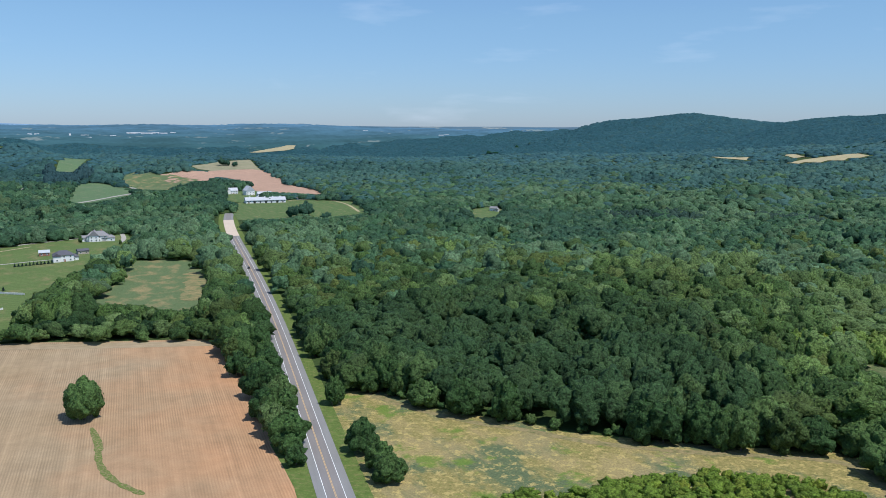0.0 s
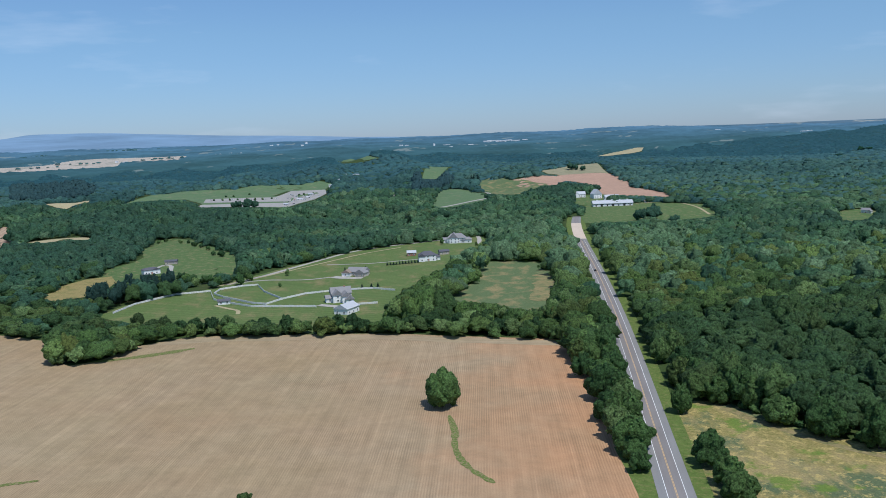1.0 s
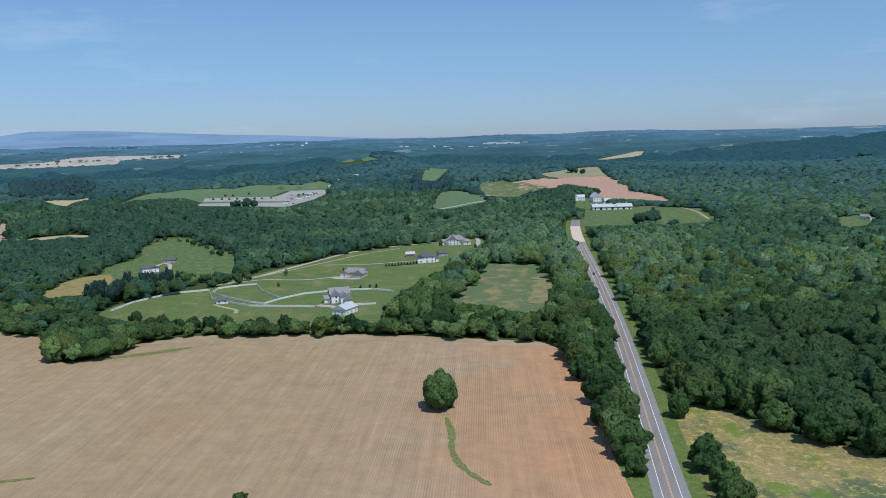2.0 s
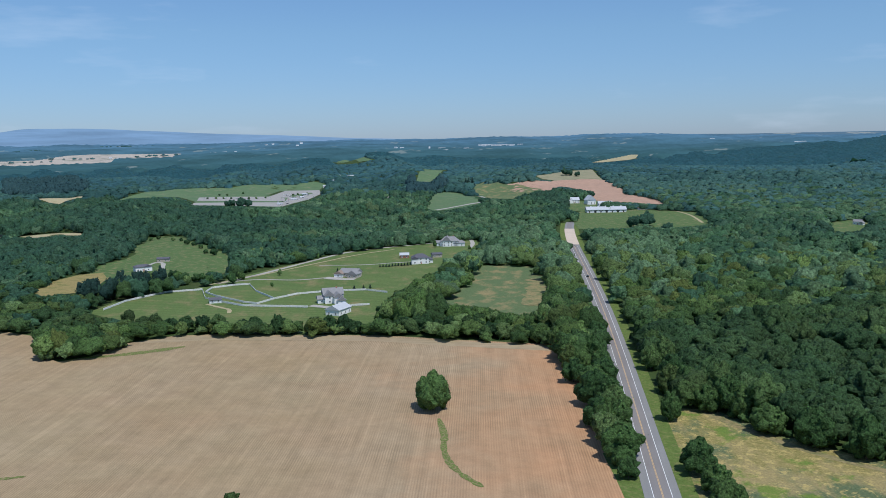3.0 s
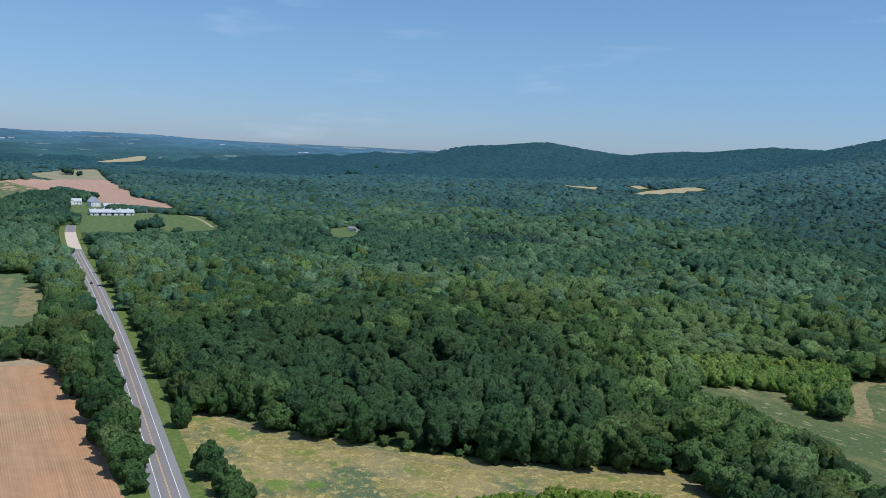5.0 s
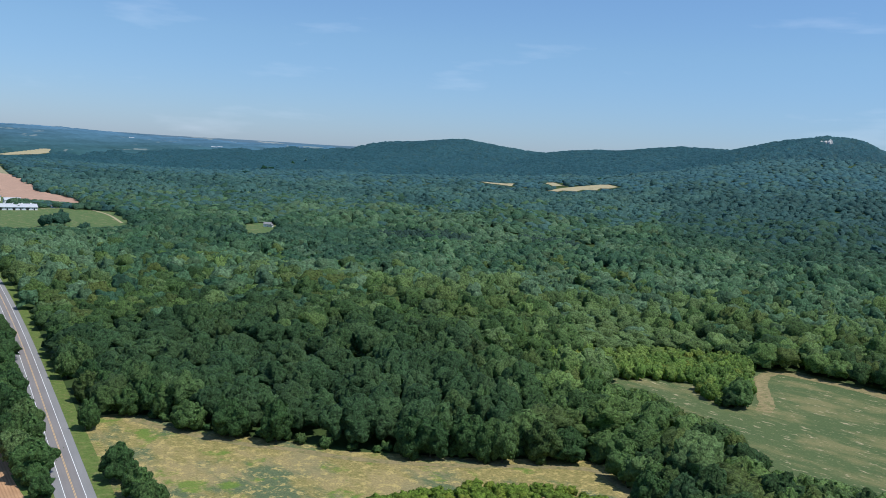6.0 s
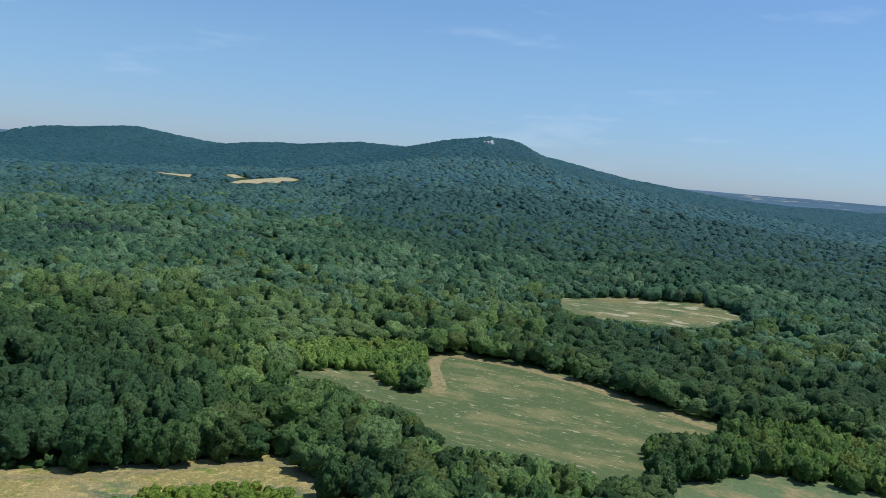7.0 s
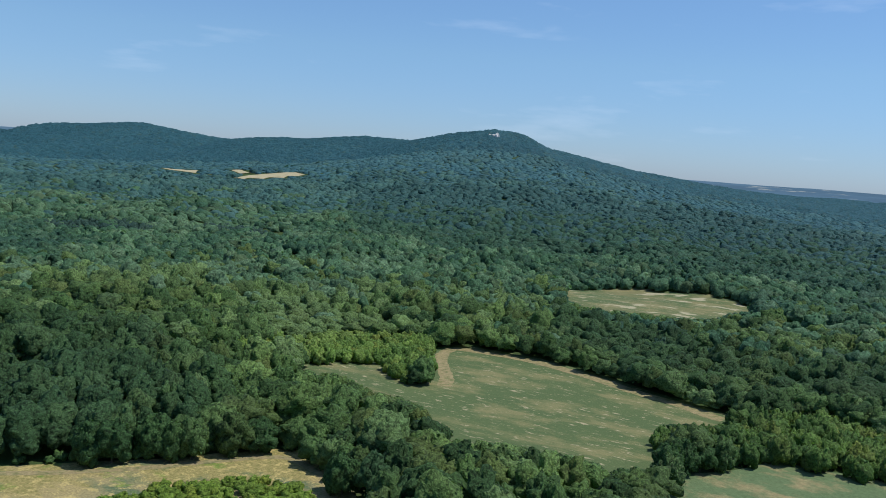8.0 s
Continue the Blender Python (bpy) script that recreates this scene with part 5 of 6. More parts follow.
long_barn(-282, 1356, math.degrees(math.atan2(36, 60)) - 10, 62, 19, 4.6, 4.4)
house(-338, 1490, 35, [(0, 0, 17, 15, 8, 8, 90, 0)], M_WALL, M_TIN, "tall white gambrel barn", "barn", door=False)
house(-371, 1508, 25, [(0, 0, 18, 11, 6, 5, 0, 0), (-9, -3, 8, 8, 9, 4, 90, 3)], M_WALL, M_TIN, "white farmhouse with a square tower")
house(-307, 1470, 25, [(0, 0, 24, 12, 4, 4, 0, 0)], M_WALL, M_TIN, "white machine shed beside the barn", "shed", door=False)
house(-232, 1406, 15, [(0, 0, 16, 5, 3.4, 0.8, 0, 0)], M_WALL, M_BROWN, "low white run-in shed along the farm lane", "shed", door=False)


# ---- fences ----
def bar_mesh(name, sx, sy, sz, mat, bevel=0.0):
    bm = bmesh.new()
    bmesh.ops.create_cube(bm, size=1.0, matrix=Matrix.Diagonal((sx, sy, sz, 1)))
    bmesh.ops.bevel(bm, geom=bm.edges[:], offset=min(sx, sy, sz) * 0.12, segments=1, affect="EDGES")
    me = bpy.data.meshes.new(name)
    bm.to_mesh(me)
    bm.free()
    me.materials.append(mat)
    return me


POST = bar_mesh("post", 0.22, 0.22, 1.7, M_POST)


def fence(points, label, gap=3.0):
    f = tagged(new("fence"), label, "fence", "white paddock fences")
    for (x0, y0), (x1, y1) in zip(points, points[1:]):
        run = math.hypot(x1 - x0, y1 - y0)
        a = math.degrees(math.atan2(y1 - y0, x1 - x0))
        n = max(1, round(run / gap))
        for k in range(n):
            px, py = x0 + (x1 - x0) * k / n, y0 + (y1 - y0) * k / n
            o = new("post", POST)
            o.parent, o.matrix_basis = f, pose(px, py, float(height(px, py)) + 0.75, 0, 0, a)
        for z in (0.3, 0.66, 1.02, 1.38):
            o = new("rail", bar_mesh("rail", run, 0.2, 0.3, M_POST))
            o.parent, o.matrix_basis = f, pose((x0 + x1) / 2, (y0 + y1) / 2, float(height((x0 + x1) / 2, (y0 + y1) / 2)) + z, 0, 0, a)
    return f


fence([(-469, 477), (-478, 510), (-474, 551), (-453, 570)], "white board fence curving round the paddock's edge")
fence([(-453, 570), (-426, 539), (-400, 528), (-378, 521), (-328, 531)], "white board fence across the paddock")
fence([(-442, 560), (-450, 579), (-440, 597), (-430, 604), (-405, 577), (-371, 552), (-372, 531), (-386, 533), (-424, 549), (-442, 560)], "white board fence ringing a riding paddock")
fence([(-371, 552), (-365, 575), (-349, 592)], "white board fence up to the house")
fence([(-337, 600), (-321, 608), (-299, 603)], "white board fence beside the house")
fence([(-305, 543), (-289, 553)], "white board fence beside the garage")


# ---- lanes and grass streaks ----
def lane(name, points, wide, mat, label, category, lift=0.16, taper=False):
    pts = [Vector((x, y, 0)) for x, y in points]
    fine = []
    for k in range(len(pts) - 1):
        p0, p1, p2, p3 = pts[max(k - 1, 0)], pts[k], pts[k + 1], pts[min(k + 2, len(pts) - 1)]
        for i in range(6):
            s = i / 6
            fine.append(0.5 * (2 * p1 + (p2 - p0) * s + (2 * p0 - 5 * p1 + 4 * p2 - p3) * s * s + (3 * p1 - p0 - 3 * p2 + p3) * s ** 3))
    fine.append(pts[-1])
    v, f = [], []
    for k, p in enumerate(fine):
        d = (fine[min(k + 1, len(fine) - 1)] - fine[max(k - 1, 0)]).normalized()
        end = min(1.0, 0.35 + 0.25 * min(k, len(fine) - 1 - k)) if taper else 1.0
        w = wide * end * (0.5 + (0.35 if taper else 0.12) * noise.noise(Vector((k * 0.6, wide, 0))))
        for s in (-1, 1):
            q = (p.x - s * d.y * w, p.y + s * d.x * w)
            v.append((*q, float(height(*q)) + lift))
        if k:
            f.append((2 * k - 2, 2 * k, 2 * k + 1, 2 * k - 1))
    return tagged(new(name, mesh_of(name, v, [q[::-1] for q in f], mat)), label, category, kind="structure")


lane("lane", [(-461, 601), (-455, 653), (-454, 741), (-451, 811), (-430, 860), (-400, 902), (-362, 959)], 5.0, M_GRAVEL, "pale gravel lane along the top of the lawns", "lane")
lane("lane", [(-465, 590), (-452, 650), (-440, 735), (-430, 800), (-412, 850)], 3.0, M_STRAW, "worn dry track beside the lane", "track")
lane("driveway", [(-455, 612), (-439, 629), (-404, 637), (-385, 655), (-374, 660)], 3.2, M_GRAVEL, "pale gravel driveway", "driveway")
lane("driveway", [(-430, 720), (-390, 735), (-365, 757), (-350, 768)], 3.0, M_GRAVEL, "pale gravel driveway", "driveway")
lane("driveway", [(-362, 959), (-345, 920), (-335, 885)], 5.0, M_GRAVEL, "pale gravel driveway", "driveway")
lane("driveway", [(-386, 656), (-372, 652), (-356, 655)], 9.0, M_GRAVEL, "pale gravel forecourt", "driveway", 0.2)
lane("driveway", [(-330, 538), (-315, 536), (-300, 530)], 7.0, M_GRAVEL, "grey forecourt below the house", "driveway", 0.2)
lane("driveway", [(-590, 652), (-606, 690), (-596, 690), (-577, 668), (-553, 637), (-543, 620)], 4.5, M_GRAVEL, "pale curved driveway on the hillside", "driveway", 0.22)
lane("track", [(-410, 520), (-392, 512), (-380, 507), (-372, 496)], 3.0, M_STRAW, "worn bare track at the paddock gate", "track")
lane("farm_lane", [(-571, 1344), (-558, 1410), (-540, 1470), (-520, 1505)], 9.0, M_GRAVEL, "pale gravel farm lane", "lane", 0.7)
lane("farm_lane", [(-520, 1505), (-560, 1560), (-606, 1650)], 7.0, M_GRAVEL, "pale gravel farm lane", "lane", 0.8)
lane("farm_lane", [(-250, 1385), (-225, 1400), (-190, 1400), (-150, 1330), (-120, 1220)], 4.0, M_STRAW, "dry track round the barn meadow", "lane", 0.5)
lane("field_margin", [(330, 439), (341, 424), (358, 389), (365, 346), (366, 312), (370, 288), (369, 267), (370, 259)], 10.0, M_MARGIN, "bare tan margin along the crop", "field", 0.2)
lane("field_margin", [(330, 438), (315, 428), (300, 410), (287, 388), (278, 373), (268, 362)], 8.0, M_MARGIN, "bare tan corner of the crop", "field", 0.2)
lane("field_margin", [(-30, 373), (-10, 354), (12, 339), (34, 329), (56, 317), (90, 307), (136, 300), (148, 290), (149, 262)], 4.0, M_MARGIN, "dry tan margin of the meadow", "field", 0.07)
lane("dry_corner", [(-207, 703), (-197, 680), (-190, 650), (-181, 615), (-177, 585)], 17.0, M_DRY, "thin dry tan corner of the small field", "field", 0.3, True)
lane("grass_streak", [(-141, 331), (-131, 313), (-125, 298), (-118, 286), (-111, 278), (-105, 273), (-98, 268)], 2.7, M_WEEDS, "curved strip of green weeds in the field", "grass", 0.08, True)
lane("grass_streak", [(-374, 362), (-361, 373), (-348, 387), (-336, 404)], 6.5, M_WEEDS, "strip of green weeds in the field", "grass", 0.08, True)
lane("grass_streak", [(-276, 200), (-269, 212), (-264, 216), (-259, 220)], 2.4, M_WEEDS, "strip of green weeds in the field", "grass", 0.08, True)


# ---- single bushes, conifers, far trees ----
FAR_MESH = [mesh_of("crown", v - np.array([0, 0, 0.08]), f, M_MIDLEAF, True, n) for v, f, n in CROWN_LOW]
DARK_LOW = [mesh_of("crown", v - np.array([0, 0, 0.08]), f, M_LEAF_DARK, True, n) for v, f, n in CROWN_LOW]
LOW_MESH = [mesh_of("crown", v - np.array([0, 0, 0.08]), f, M_LEAF_ONE, True, n) for v, f, n in CROWN_LOW]


def conifer_arrays(cards=130):
    V, F = [ICO_V * np.array([0.16, 0.16, 0.4]) + np.array([0, 0, 0.42])], [ICO_F]
    for k in range(cards):
        z = 0.06 + 0.92 * rng.uniform() ** 1.3
        a, r = rng.uniform(0, 6.283), 0.5 * (1 - z) ** 0.8 * rng.uniform(0.75, 1.1)
        out, side = np.array([math.cos(a), math.sin(a), -0.35]), np.array([-math.sin(a), math.cos(a), 0])
        p, s = np.array([math.cos(a) * r, math.sin(a) * r, z]), 0.09 + 0.12 * (1 - z)
        V.append(np.array([p - out * s, p - side * s * 0.5, p + out * s * 0.8, p + side * s * 0.5]))
        F.append(np.array([(0, 1, 2), (0, 2, 3)]) + 12 + 4 * k)
    V = np.concatenate(V)
    N = V * np.array([1, 1, 0]) + np.array([0, 0, 0.12])
    return V, np.concatenate(F), N / np.linalg.norm(N, axis=1)[:, None]


for line, gap in [([(-26, 378), (-8, 361), (13, 348), (36, 338), (58, 326), (92, 316), (137, 311), (154, 300), (158, 276)], 8.0)]:
    for (x0, y0), (x1, y1) in zip(line, line[1:]):
        n = max(1, round(math.hypot(x1 - x0, y1 - y0) / gap))
        for k in range(n):
            s = (k + rng.uniform(0.1, 0.9)) / n
            bush = tagged(new("bush"), "leafy bush at the foot of the wood's edge", "bush", "bushes along the wood")
            bx, by, size = x0 + (x1 - x0) * s + rng.uniform(-2, 2), y0 + (y1 - y0) * s + rng.uniform(-1, 3), rng.uniform(3, 7)
            bush.matrix_world = pose(bx, by, float(height(bx, by)) - 0.2, 0, 0, rng.uniform(0, 360))
            o = new("crown", LOW_MESH[int(rng.integers(0, 4))])
            o.parent, o.scale = bush, (size * 1.2, size * 1.2, size)
PINE_MESH = [mesh_of("crown", v * np.array([0.9, 0.9, 0.8]) + np.array([0, 0, 0.16]), f, M_CONIFER, True, n) for v, f, n in CROWN_LOW]
CONIFERS = [conifer_arrays() for _ in range(3)]
CONIFER_MESH = [mesh_of("crown", v, f, M_CONIFER, True, n) for v, f, n in CONIFERS]


def plant(x, y, tall, wide, label, mesh, name="tree", group=""):
    t = tagged(new(name), label, "tree" if name != "bush" else "bush", group)
    t.matrix_world = pose(x, y, float(height(x, y)), 0, 0, rng.uniform(0, 360))
    for nm, me in (("trunk", TRUNK_MESH), ("crown", mesh)):
        o = new(nm, me)
        o.parent, o.scale = t, (wide, wide, tall)
    return t


for k in range(11):
    s = k / 10
    plant(-367 + 23 * s, 726 + 20 * s, rng.uniform(2.6, 3.6), 2.8, "small dark conifer in a clipped row on the lawn", CONIFER_MESH[k % 3], "conifer", "row of conifers")
for x, y in ((-393, 690), (-386, 697), (-378, 702), (-333, 611), (-327, 616), (-322, 618), (-390, 700)):
    plant(x, y, rng.uniform(3, 4.5), 2.6, "small dark conifer on the lawn", CONIFER_MESH[0], "conifer", "conifers on the lawn")
for x, y, t in ((-433, 655, 8), (-405, 600, 5), (-455, 760, 7), (-330, 870, 6), (-322, 880, 6), (-316, 868, 6), (-309, 860, 6), (-375, 880, 9)):
    plant(x, y, t, t * 0.6, "young tree on the lawn", LOW_MESH[int(t) % 5], "tree", "young lawn trees")
for x, y in ((-758, 1980), (-750, 1976), (-740, 1978)):
    plant(x, y, 27, 17, "tall dark conifer beside the strip field", CONIFER_MESH[1], "conifer", "tall conifers")
for x, y, t in ((-502, 600, 11), (-460, 588, 13), (-481, 606, 9), (-484, 589, 10), (-448, 604, 12), (-452, 623, 10), (-530, 600, 9)):
    plant(x, y, t, t * 0.85, "broadleaf tree at the paddock's corner", LOW_MESH[int(t) % 5], "tree", "trees by the paddock")
for k, (x, y) in enumerate(((-1130, 1455), (-1112, 1460), (-1096, 1463), (-1080, 1468), (-1060, 1473), (-1043, 1477), (-1028, 1481), (-1017, 1498), (-1167, 1545), (-1146, 1544), (-1138, 1591), (-1000, 1576), (-997, 1591), (-985, 1609))):
    plant(x, y, 6, 5.5, "small round tree in the car park's planting strip", DARK_LOW[k % 4], "tree", "car park trees")
for x, y, t in ((-969, 1316, 19), (-958, 1330, 20), (-949, 1318, 21), (-938, 1326, 17), (-982, 1320, 15)):
    plant(x, y, t, 0.95 * t, "broadleaf tree at the edge of the car park", FAR_MESH[t % 4], "tree", "trees below the car park")
for x, y, t in ((-516, 610, 11), (-491, 593, 12), (-485, 603, 9), (-805, 912, 6), (-812, 935, 7), (-743, 882, 7), (-720, 870, 5), (-679, 831, 8), (-660, 820, 6), (-635, 801, 7), (-583, 756, 9), (-600, 765, 6)):
    plant(x, y, t, t, "dark shrubby tree on the hillside pasture", DARK_LOW[t % 4], "tree", "pasture trees")
for x, y in ((-499, 488), (-497, 497), (-488, 499), (-492, 509), (-493, 518), (-496, 530), (-487, 533), (-484, 541), (-481, 549), (-483, 558), (-514, 507), (-511, 541), (-520, 522), (-505, 552), (-508, 565), (-498, 574)):
    plant(x, y, rng.uniform(17, 22), rng.uniform(10, 13), "tall dark pine above the paddock fence", PINE_MESH[int(x) % 4], "conifer", "pines by the paddock")
for x, y in ((-454, 1511), (-439, 1501), (-431, 1513), (-424, 1524), (-414, 1524), (-405, 1537), (-396, 1549), (-395, 1597), (-397, 1647), (-383, 1635), (-461, 1594), (-443, 1607), (-470, 1540), (-480, 1570), (-420, 1680), (-405, 1700), (-440, 1690), (-385, 1660), (-370, 1640), (-455, 1720)):
    plant(x, y, rng.uniform(13, 18), rng.uniform(15, 20), "broadleaf tree on the edge of the clay field", FAR_MESH[int(y) % 4], "tree", "trees by the clay field")
for x, y, t in ((-560, 2180, 22), (-545, 2170, 20), (-520, 2150, 16), (-190, 1150, 18), (-200, 1140, 20), (-185, 1165, 22), (-150, 1090, 16)):
    plant(x, y, t, t, "broadleaf tree standing in a field", FAR_MESH[int(t) % 4], "tree", "field trees")

px, py = np.meshgrid(np.arange(-2100, -1300, 9.0), np.arange(1190, 2000, 9.0))
px, py = (px + rng.uniform(-3, 3, px.shape)).ravel(), (py + rng.uniform(-3, 3, py.shape)).ravel()
ok = inside(px, py, PLANTATION)
wood("plantation", px[ok], py[ok], CROWN_D, 13, 20, M_FARPINE, "smooth dark bluish conifer plantation", "woods", 0.0)


px2, py2 = np.meshgrid(np.arange(-900, -640, 8.0), np.arange(1540, 2050, 8.0))
px2, py2 = (px2 + rng.uniform(-3, 3, px2.shape)).ravel(), (py2 + rng.uniform(-3, 3, py2.shape)).ravel()
ok = inside(px2, py2, [(-752, 1621), (-866, 1883), (-874, 1986), (-861, 2067), (-812, 1997), (-724, 1762), (-718, 1659)])
wood("plantation", px2[ok], py2[ok], CROWN_D, 12, 20, M_FARPINE, "dark conifer stand behind the knoll field", "woods", 0.0)
hx, hy = [], []
for line in ([(-3301, 2862), (-3285, 2942), (-3219, 2978), (-3114, 3010), (-3009, 3042), (-2940, 3075), (-2915, 3157)], [(-3267, 3381), (-3214, 3422), (-3117, 3457), (-3047, 3544)],
             [(-2990, 3150), (-2940, 3210), (-2900, 3290)], [(-2826, 2641), (-2740, 2700), (-2653, 2763)], [(-2625, 2879), (-2560, 2970), (-2485, 3072)], [(-2801, 2422), (-2733, 2589)]):
    for (x0, y0), (x1, y1) in zip(line, line[1:]):
        for k in range(6):
            if rng.uniform() < 0.7:
                hx.append(x0 + (x1 - x0) * k / 6 + rng.uniform(-9, 9))
                hy.append(y0 + (y1 - y0) * k / 6 + rng.uniform(-9, 9))
wood("hedgerow", np.array(hx), np.array(hy), CROWN_D, 17, 10, M_HILLSIDE, "broken lines of trees across the far plain", "hedge", 0.1, hiding=True)


# ---- vehicles ----
def car_paint(name, colour):
    return plain(name, colour, 0.35, 0.04)


PAINTS = [car_paint("white_car_paint", (0.75, 0.75, 0.75)), car_paint("black_car_paint", (0.02, 0.02, 0.022)), car_paint("silver_car_paint", (0.45, 0.46, 0.48)), car_paint("red_car_paint", (0.35, 0.03, 0.03))]


def car(paint, label):
    c = tagged(new("car"), label, "car")
    bm = bmesh.new()
    box(bm, 0, 0, 0.68, 1.85, 4.6, 0.7)
    bmesh.ops.bevel(bm, geom=bm.edges[:], offset=0.14, segments=2, affect="EDGES")
    b = part("body", bm, paint, c)
    bm = bmesh.new()
    for q in box(bm, 0, -0.25, 1.28, 1.66, 2.7, 0.56):
        if q.co.z > 1.3:
            q.co.x *= 0.82
            q.co.y = -0.25 + (q.co.y + 0.25) * 0.66
    part("window", bm, M_GLASS, c, "dark glazed cabin")
    bm = bmesh.new()
    box(bm, 0, -0.25, 1.58, 1.36, 1.78, 0.05)
    part("roof", bm, paint, c)
    for sx in (-0.84, 0.84):
        for sy in (-1.4, 1.4):
            bm = bmesh.new()
            bmesh.ops.create_cone(bm, cap_ends=True, segments=12, radius1=0.33, radius2=0.33, depth=0.22, matrix=pose(sx, sy, 0.33, 0, 90, 0))
            part("wheel", bm, M_TYRE, c, "black tyre")
    return c


CARS = [car(p, f"{w} car parked in the car park") for p, w in zip(PAINTS, ("white", "black", "silver", "red"))]
spots = [(-1004, 1545), (-1005, 1560), (-969, 1495), (-953, 1484), (-969, 1524), (-962, 1525), (-970, 1553), (-971, 1567), (-957, 1556), (-967, 1583), (-965, 1598), (-929, 1540),
         (-940, 1426), (-920, 1399), (-935, 1434), (-928, 1436), (-930, 1448), (-940, 1474), (-932, 1475), (-933, 1489), (-893, 1381), (-897, 1393), (-898, 1368)]
for k in range(26):  # rows along the bays
    spots.append((-1040 + 5.2 * k, 1600 - 5.5 * k + 26 * (k % 2)) if k % 3 else (-1150 + 8 * k, 1470 + 1.6 * k))
spots = [p for p in spots if inside(*p, CARPARK)]
for k, c in enumerate(CARS):
    x, y = spots[k]
    c.matrix_basis = pose(x, y, float(height(x, y)) + 0.66, 0, 0, 25)
for k, (x, y) in enumerate(spots[4:]):
    copy_thing(CARS[(0, 2, 0, 1, 0, 2, 0)[k % 7]], pose(x, y, float(height(x, y)) + 0.66, 0, 0, 25 + 90 * (k % 2)))
mover = car(PAINTS[1], "dark car on the two-lane road")
mover.matrix_world = pose(float(road_x(722)) - 1.6, 722, float(height(-165, 722)) + 0.21, 0, 0, 17)

sign = tagged(new("road_sign"), "small white sign on a metal post beside the road", "sign")
sign.matrix_world = pose(-124.5, 618.3, float(height(-124.5, 618.3)), 0, 0, 14)
bm = bmesh.new()
bmesh.ops.create_cone(bm, cap_ends=True, segments=8, radius1=0.06, radius2=0.06, depth=2.4, matrix=pose(0, 0, 1.2))
part("post", bm, M_TIN, sign)
bm = bmesh.new()
box(bm, 0, -0.08, 2.1, 1.2, 0.06, 0.9)
bmesh.ops.bevel(bm, geom=bm.edges[:], offset=0.02, segments=1, affect="EDGES")
part("panel", bm, M_WHITE, sign, "blank white panel")

# the works beside the car park
for k, (x, y, w, d, e) in enumerate(((-905, 1380, 14, 8, 4), (-935, 1475, 16, 9, 4), (-950, 1530, 12, 8, 4), (-985, 1600, 15, 9, 4), (-1052, 1800, 12, 8, 7), (-1078, 1863, 14, 9, 7),
                                     (-1110, 1950, 13, 9, 8), (-1138, 2023, 15, 10, 9), (-1148, 2105, 24, 14, 12))):
    house(x, y, facing(x, y) + 20 * (k % 3 - 1), [(0, 0, 0.7 * w, 0.8 * d, 0.6 * e, 1.6, 0, 0)], M_WALL, M_TIN, "white metal-roofed shed along the works road", "shed", door=False)
# farmsteads, sheds and towers on the far plain
def far_building(x, y, w, e):
    """A plain far-off building: white walls, a low pale roof and a dark band of doors or windows."""
    tower = e > 9
    b = tagged(new("building"), "white tower block on the far plain" if tower else "long white building on the far plain", "building", "buildings of the plain")
    b.matrix_world = pose(x, y, float(height(x, y)), 0, 0, facing(x, y) + 8)
    d = 0.5 * w if not tower else w
    bm = bmesh.new()
    box(bm, 0, 0, e / 2, w, d, e + 4)
    part("wall", bm, M_WALL, b)
    bm = bmesh.new()
    gable(bm, w, d, e + 2.2, 0.8 if tower else 2.0, 0.6)
    part("roof", bm, M_TIN, b)
    bm = bmesh.new()
    box(bm, 0, -d / 2 - 0.1, 0.5 * e + 1, 0.8 * w, 0.2, 1.2)
    part("window", bm, M_GLASS, b)


# the towns to the west
for x, y, w, e in ((-2579, 2764, 30, 9), (-2655, 2797, 20, 7), (-2413, 3163, 40, 9), (-2384, 3206, 34, 10), (-2335, 3214, 30, 9), (-2026, 2816, 30, 8), (-2559, 3755, 22, 18), (-2504, 3715, 26, 16), (-2470, 3724, 20, 22),
                   (-2317, 3708, 24, 16), (-2385, 3856, 22, 24), (-1702, 3562, 28, 16), (-1678, 3572, 30, 12), (-1527, 3540, 12, 28), (-1439, 3492, 60, 9), (-1564, 3470, 60, 9), (-1293, 3560, 34, 10), (-1262, 3571, 40, 9)):
    far_building(x, y, 0.6 * w, 0.6 * e)
# the villages straight ahead
for x, y, w, e in ((-1410, 3907, 60, 9), (-1345, 3919, 80, 9), (-1275, 3930, 70, 9), (-1241, 3975, 40, 9), (-952, 3253, 18, 8), (-941, 3290, 20, 8), (-890, 3221, 22, 9), (-11, 4203, 40, 9), (17, 3542, 44, 9),
                   (45, 3621, 40, 9), (-390, 4340, 36, 10), (100, 4456, 30, 9), (-1505, 3633, 50, 9), (-1396, 3928, 70, 9), (-1317, 3961, 50, 9), (-1397, 3660, 40, 9), (15, 4227, 40, 10), (44, 4334, 40, 10)):
    far_building(x, y, 0.6 * w, 0.6 * e)

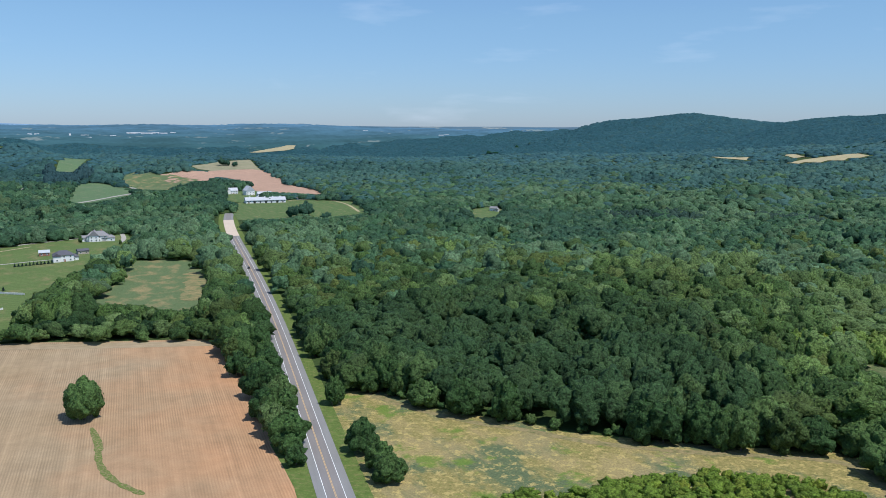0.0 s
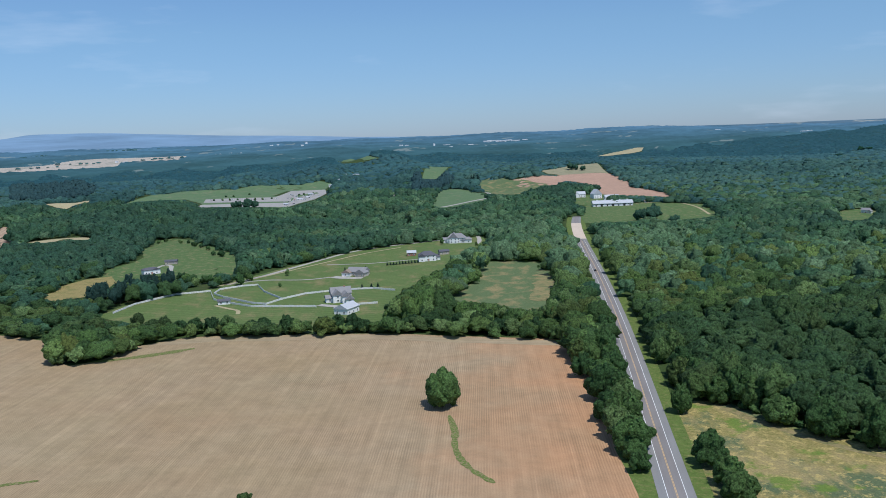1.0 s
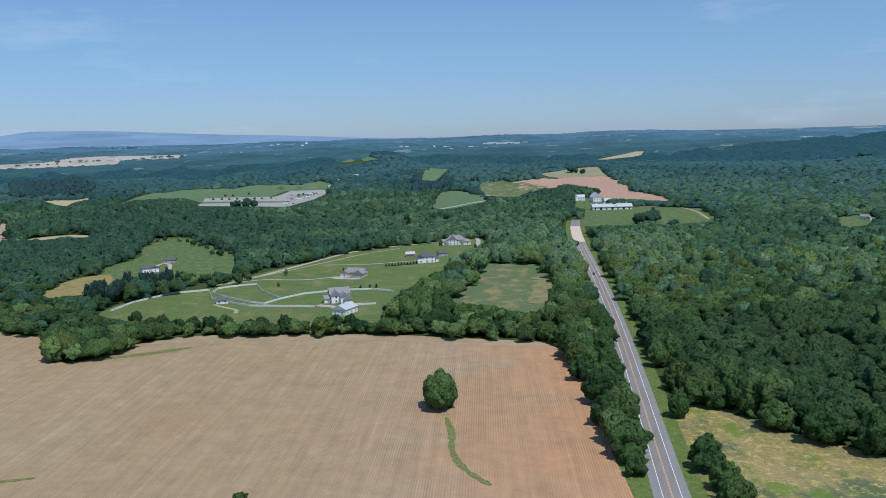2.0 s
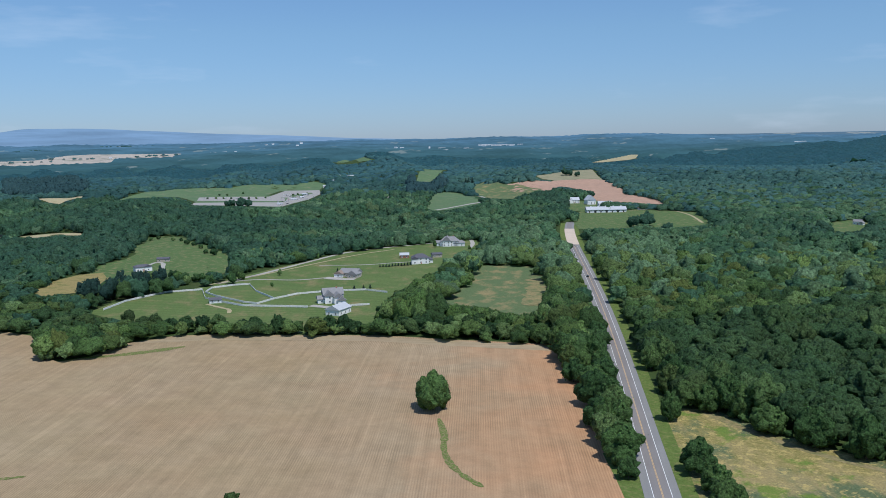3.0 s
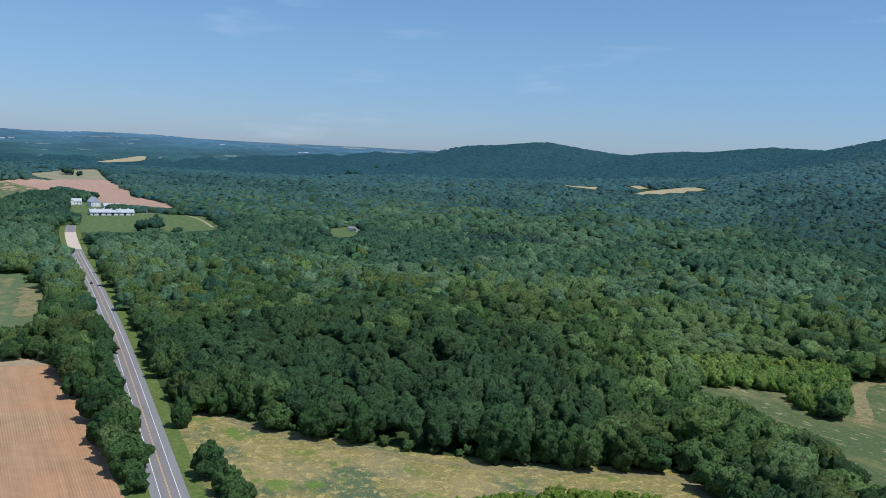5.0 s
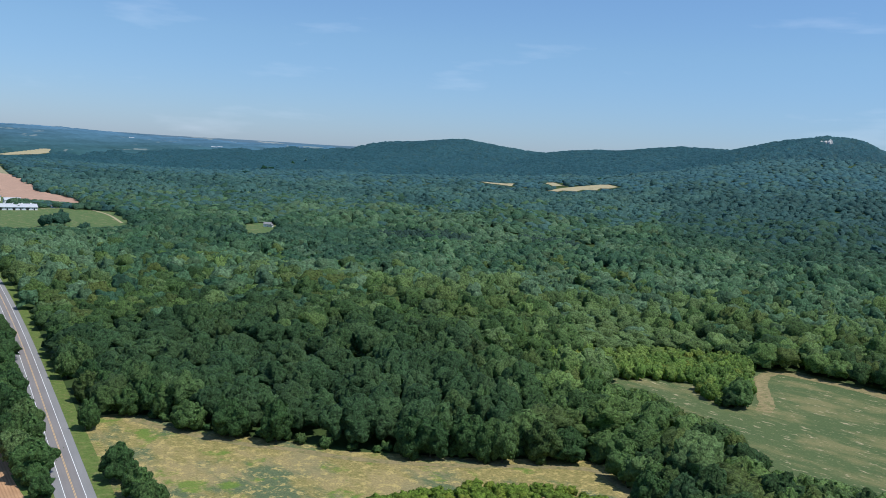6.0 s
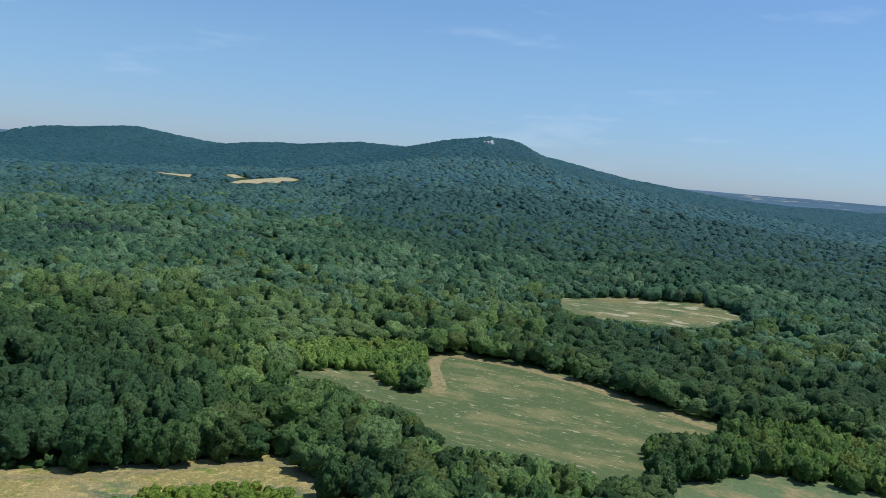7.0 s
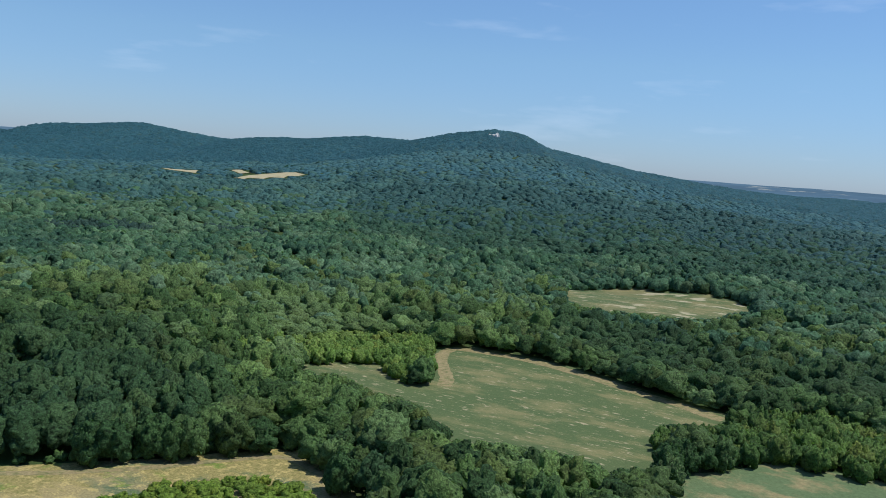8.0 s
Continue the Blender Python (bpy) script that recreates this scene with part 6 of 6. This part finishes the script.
# ---- pale rocks on the highest top ----
M_ROCK = plain("pale_quartzite", (0.5, 0.49, 0.46), 0.9, 0.2, 3.0)
for x, y, s in ((1752, 2205, 6), (1764, 2200, 8), (1744, 2214, 5), (1757, 2194, 6)):
    bm = bmesh.new()
    bmesh.ops.create_icosphere(bm, subdivisions=2, radius=s)
    for v in bm.verts:
        v.co *= 1 + 0.35 * noise.noise(v.co * 0.22 + Vector((x, y, 0)))
        v.co.z *= 1.5
    me = bpy.data.meshes.new("rock")
    bm.to_mesh(me)
    bm.free()
    me.materials.append(M_ROCK)
    r = tagged(new("rock", me), "pale bare rock outcrop below the wooded summit", "rock", "summit rocks")
    r.location = (x, y, float(height(x, y)) + 8)

# ---- far distance ----
# far ridges, their blue haze painted in as an even glow
def haze_hills(name, colour, label, near, far, base, tops, pale=None):
    n = Nodes(name, 1.0, 0.0)
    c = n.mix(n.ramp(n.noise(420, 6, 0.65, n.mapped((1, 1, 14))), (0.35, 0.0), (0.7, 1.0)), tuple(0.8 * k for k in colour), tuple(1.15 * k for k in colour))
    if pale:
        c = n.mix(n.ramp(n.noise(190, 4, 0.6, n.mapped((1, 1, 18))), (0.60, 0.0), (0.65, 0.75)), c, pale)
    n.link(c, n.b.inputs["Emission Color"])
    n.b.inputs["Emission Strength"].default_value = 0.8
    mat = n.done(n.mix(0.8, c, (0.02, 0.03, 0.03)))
    ang = np.arange(-180, 180.1, 0.5)
    z = np.interp(ang, [t[0] for t in tops], [t[1] for t in tops])
    z = z + np.array([noise.noise(Vector((k * 0.21, 3.1, 0))) * 4 + noise.noise(Vector((k * 0.9, 1.7, 0))) * 1.5 for k in ang])
    A = np.radians(ang)
    v = np.concatenate([np.stack([near * np.sin(A), near * np.cos(A), np.full(len(A), base)], -1), np.stack([far * np.sin(A), far * np.cos(A), z], -1)])
    n_ = len(A)
    i = np.arange(n_ - 1)
    f = np.stack([i, i + n_, i + n_ + 1, i + 1], -1)
    return tagged(new("backdrop", mesh_of("backdrop", v, f, mat)), label, "distant hills", kind="structure")


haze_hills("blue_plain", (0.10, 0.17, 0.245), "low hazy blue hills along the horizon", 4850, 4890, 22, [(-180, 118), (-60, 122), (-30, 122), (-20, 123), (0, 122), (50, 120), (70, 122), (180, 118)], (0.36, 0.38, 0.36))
haze_hills("blue_mountains", (0.19, 0.30, 0.46), "long mountain on the far horizon, pale blue with painted haze", 4892, 4945, 60,
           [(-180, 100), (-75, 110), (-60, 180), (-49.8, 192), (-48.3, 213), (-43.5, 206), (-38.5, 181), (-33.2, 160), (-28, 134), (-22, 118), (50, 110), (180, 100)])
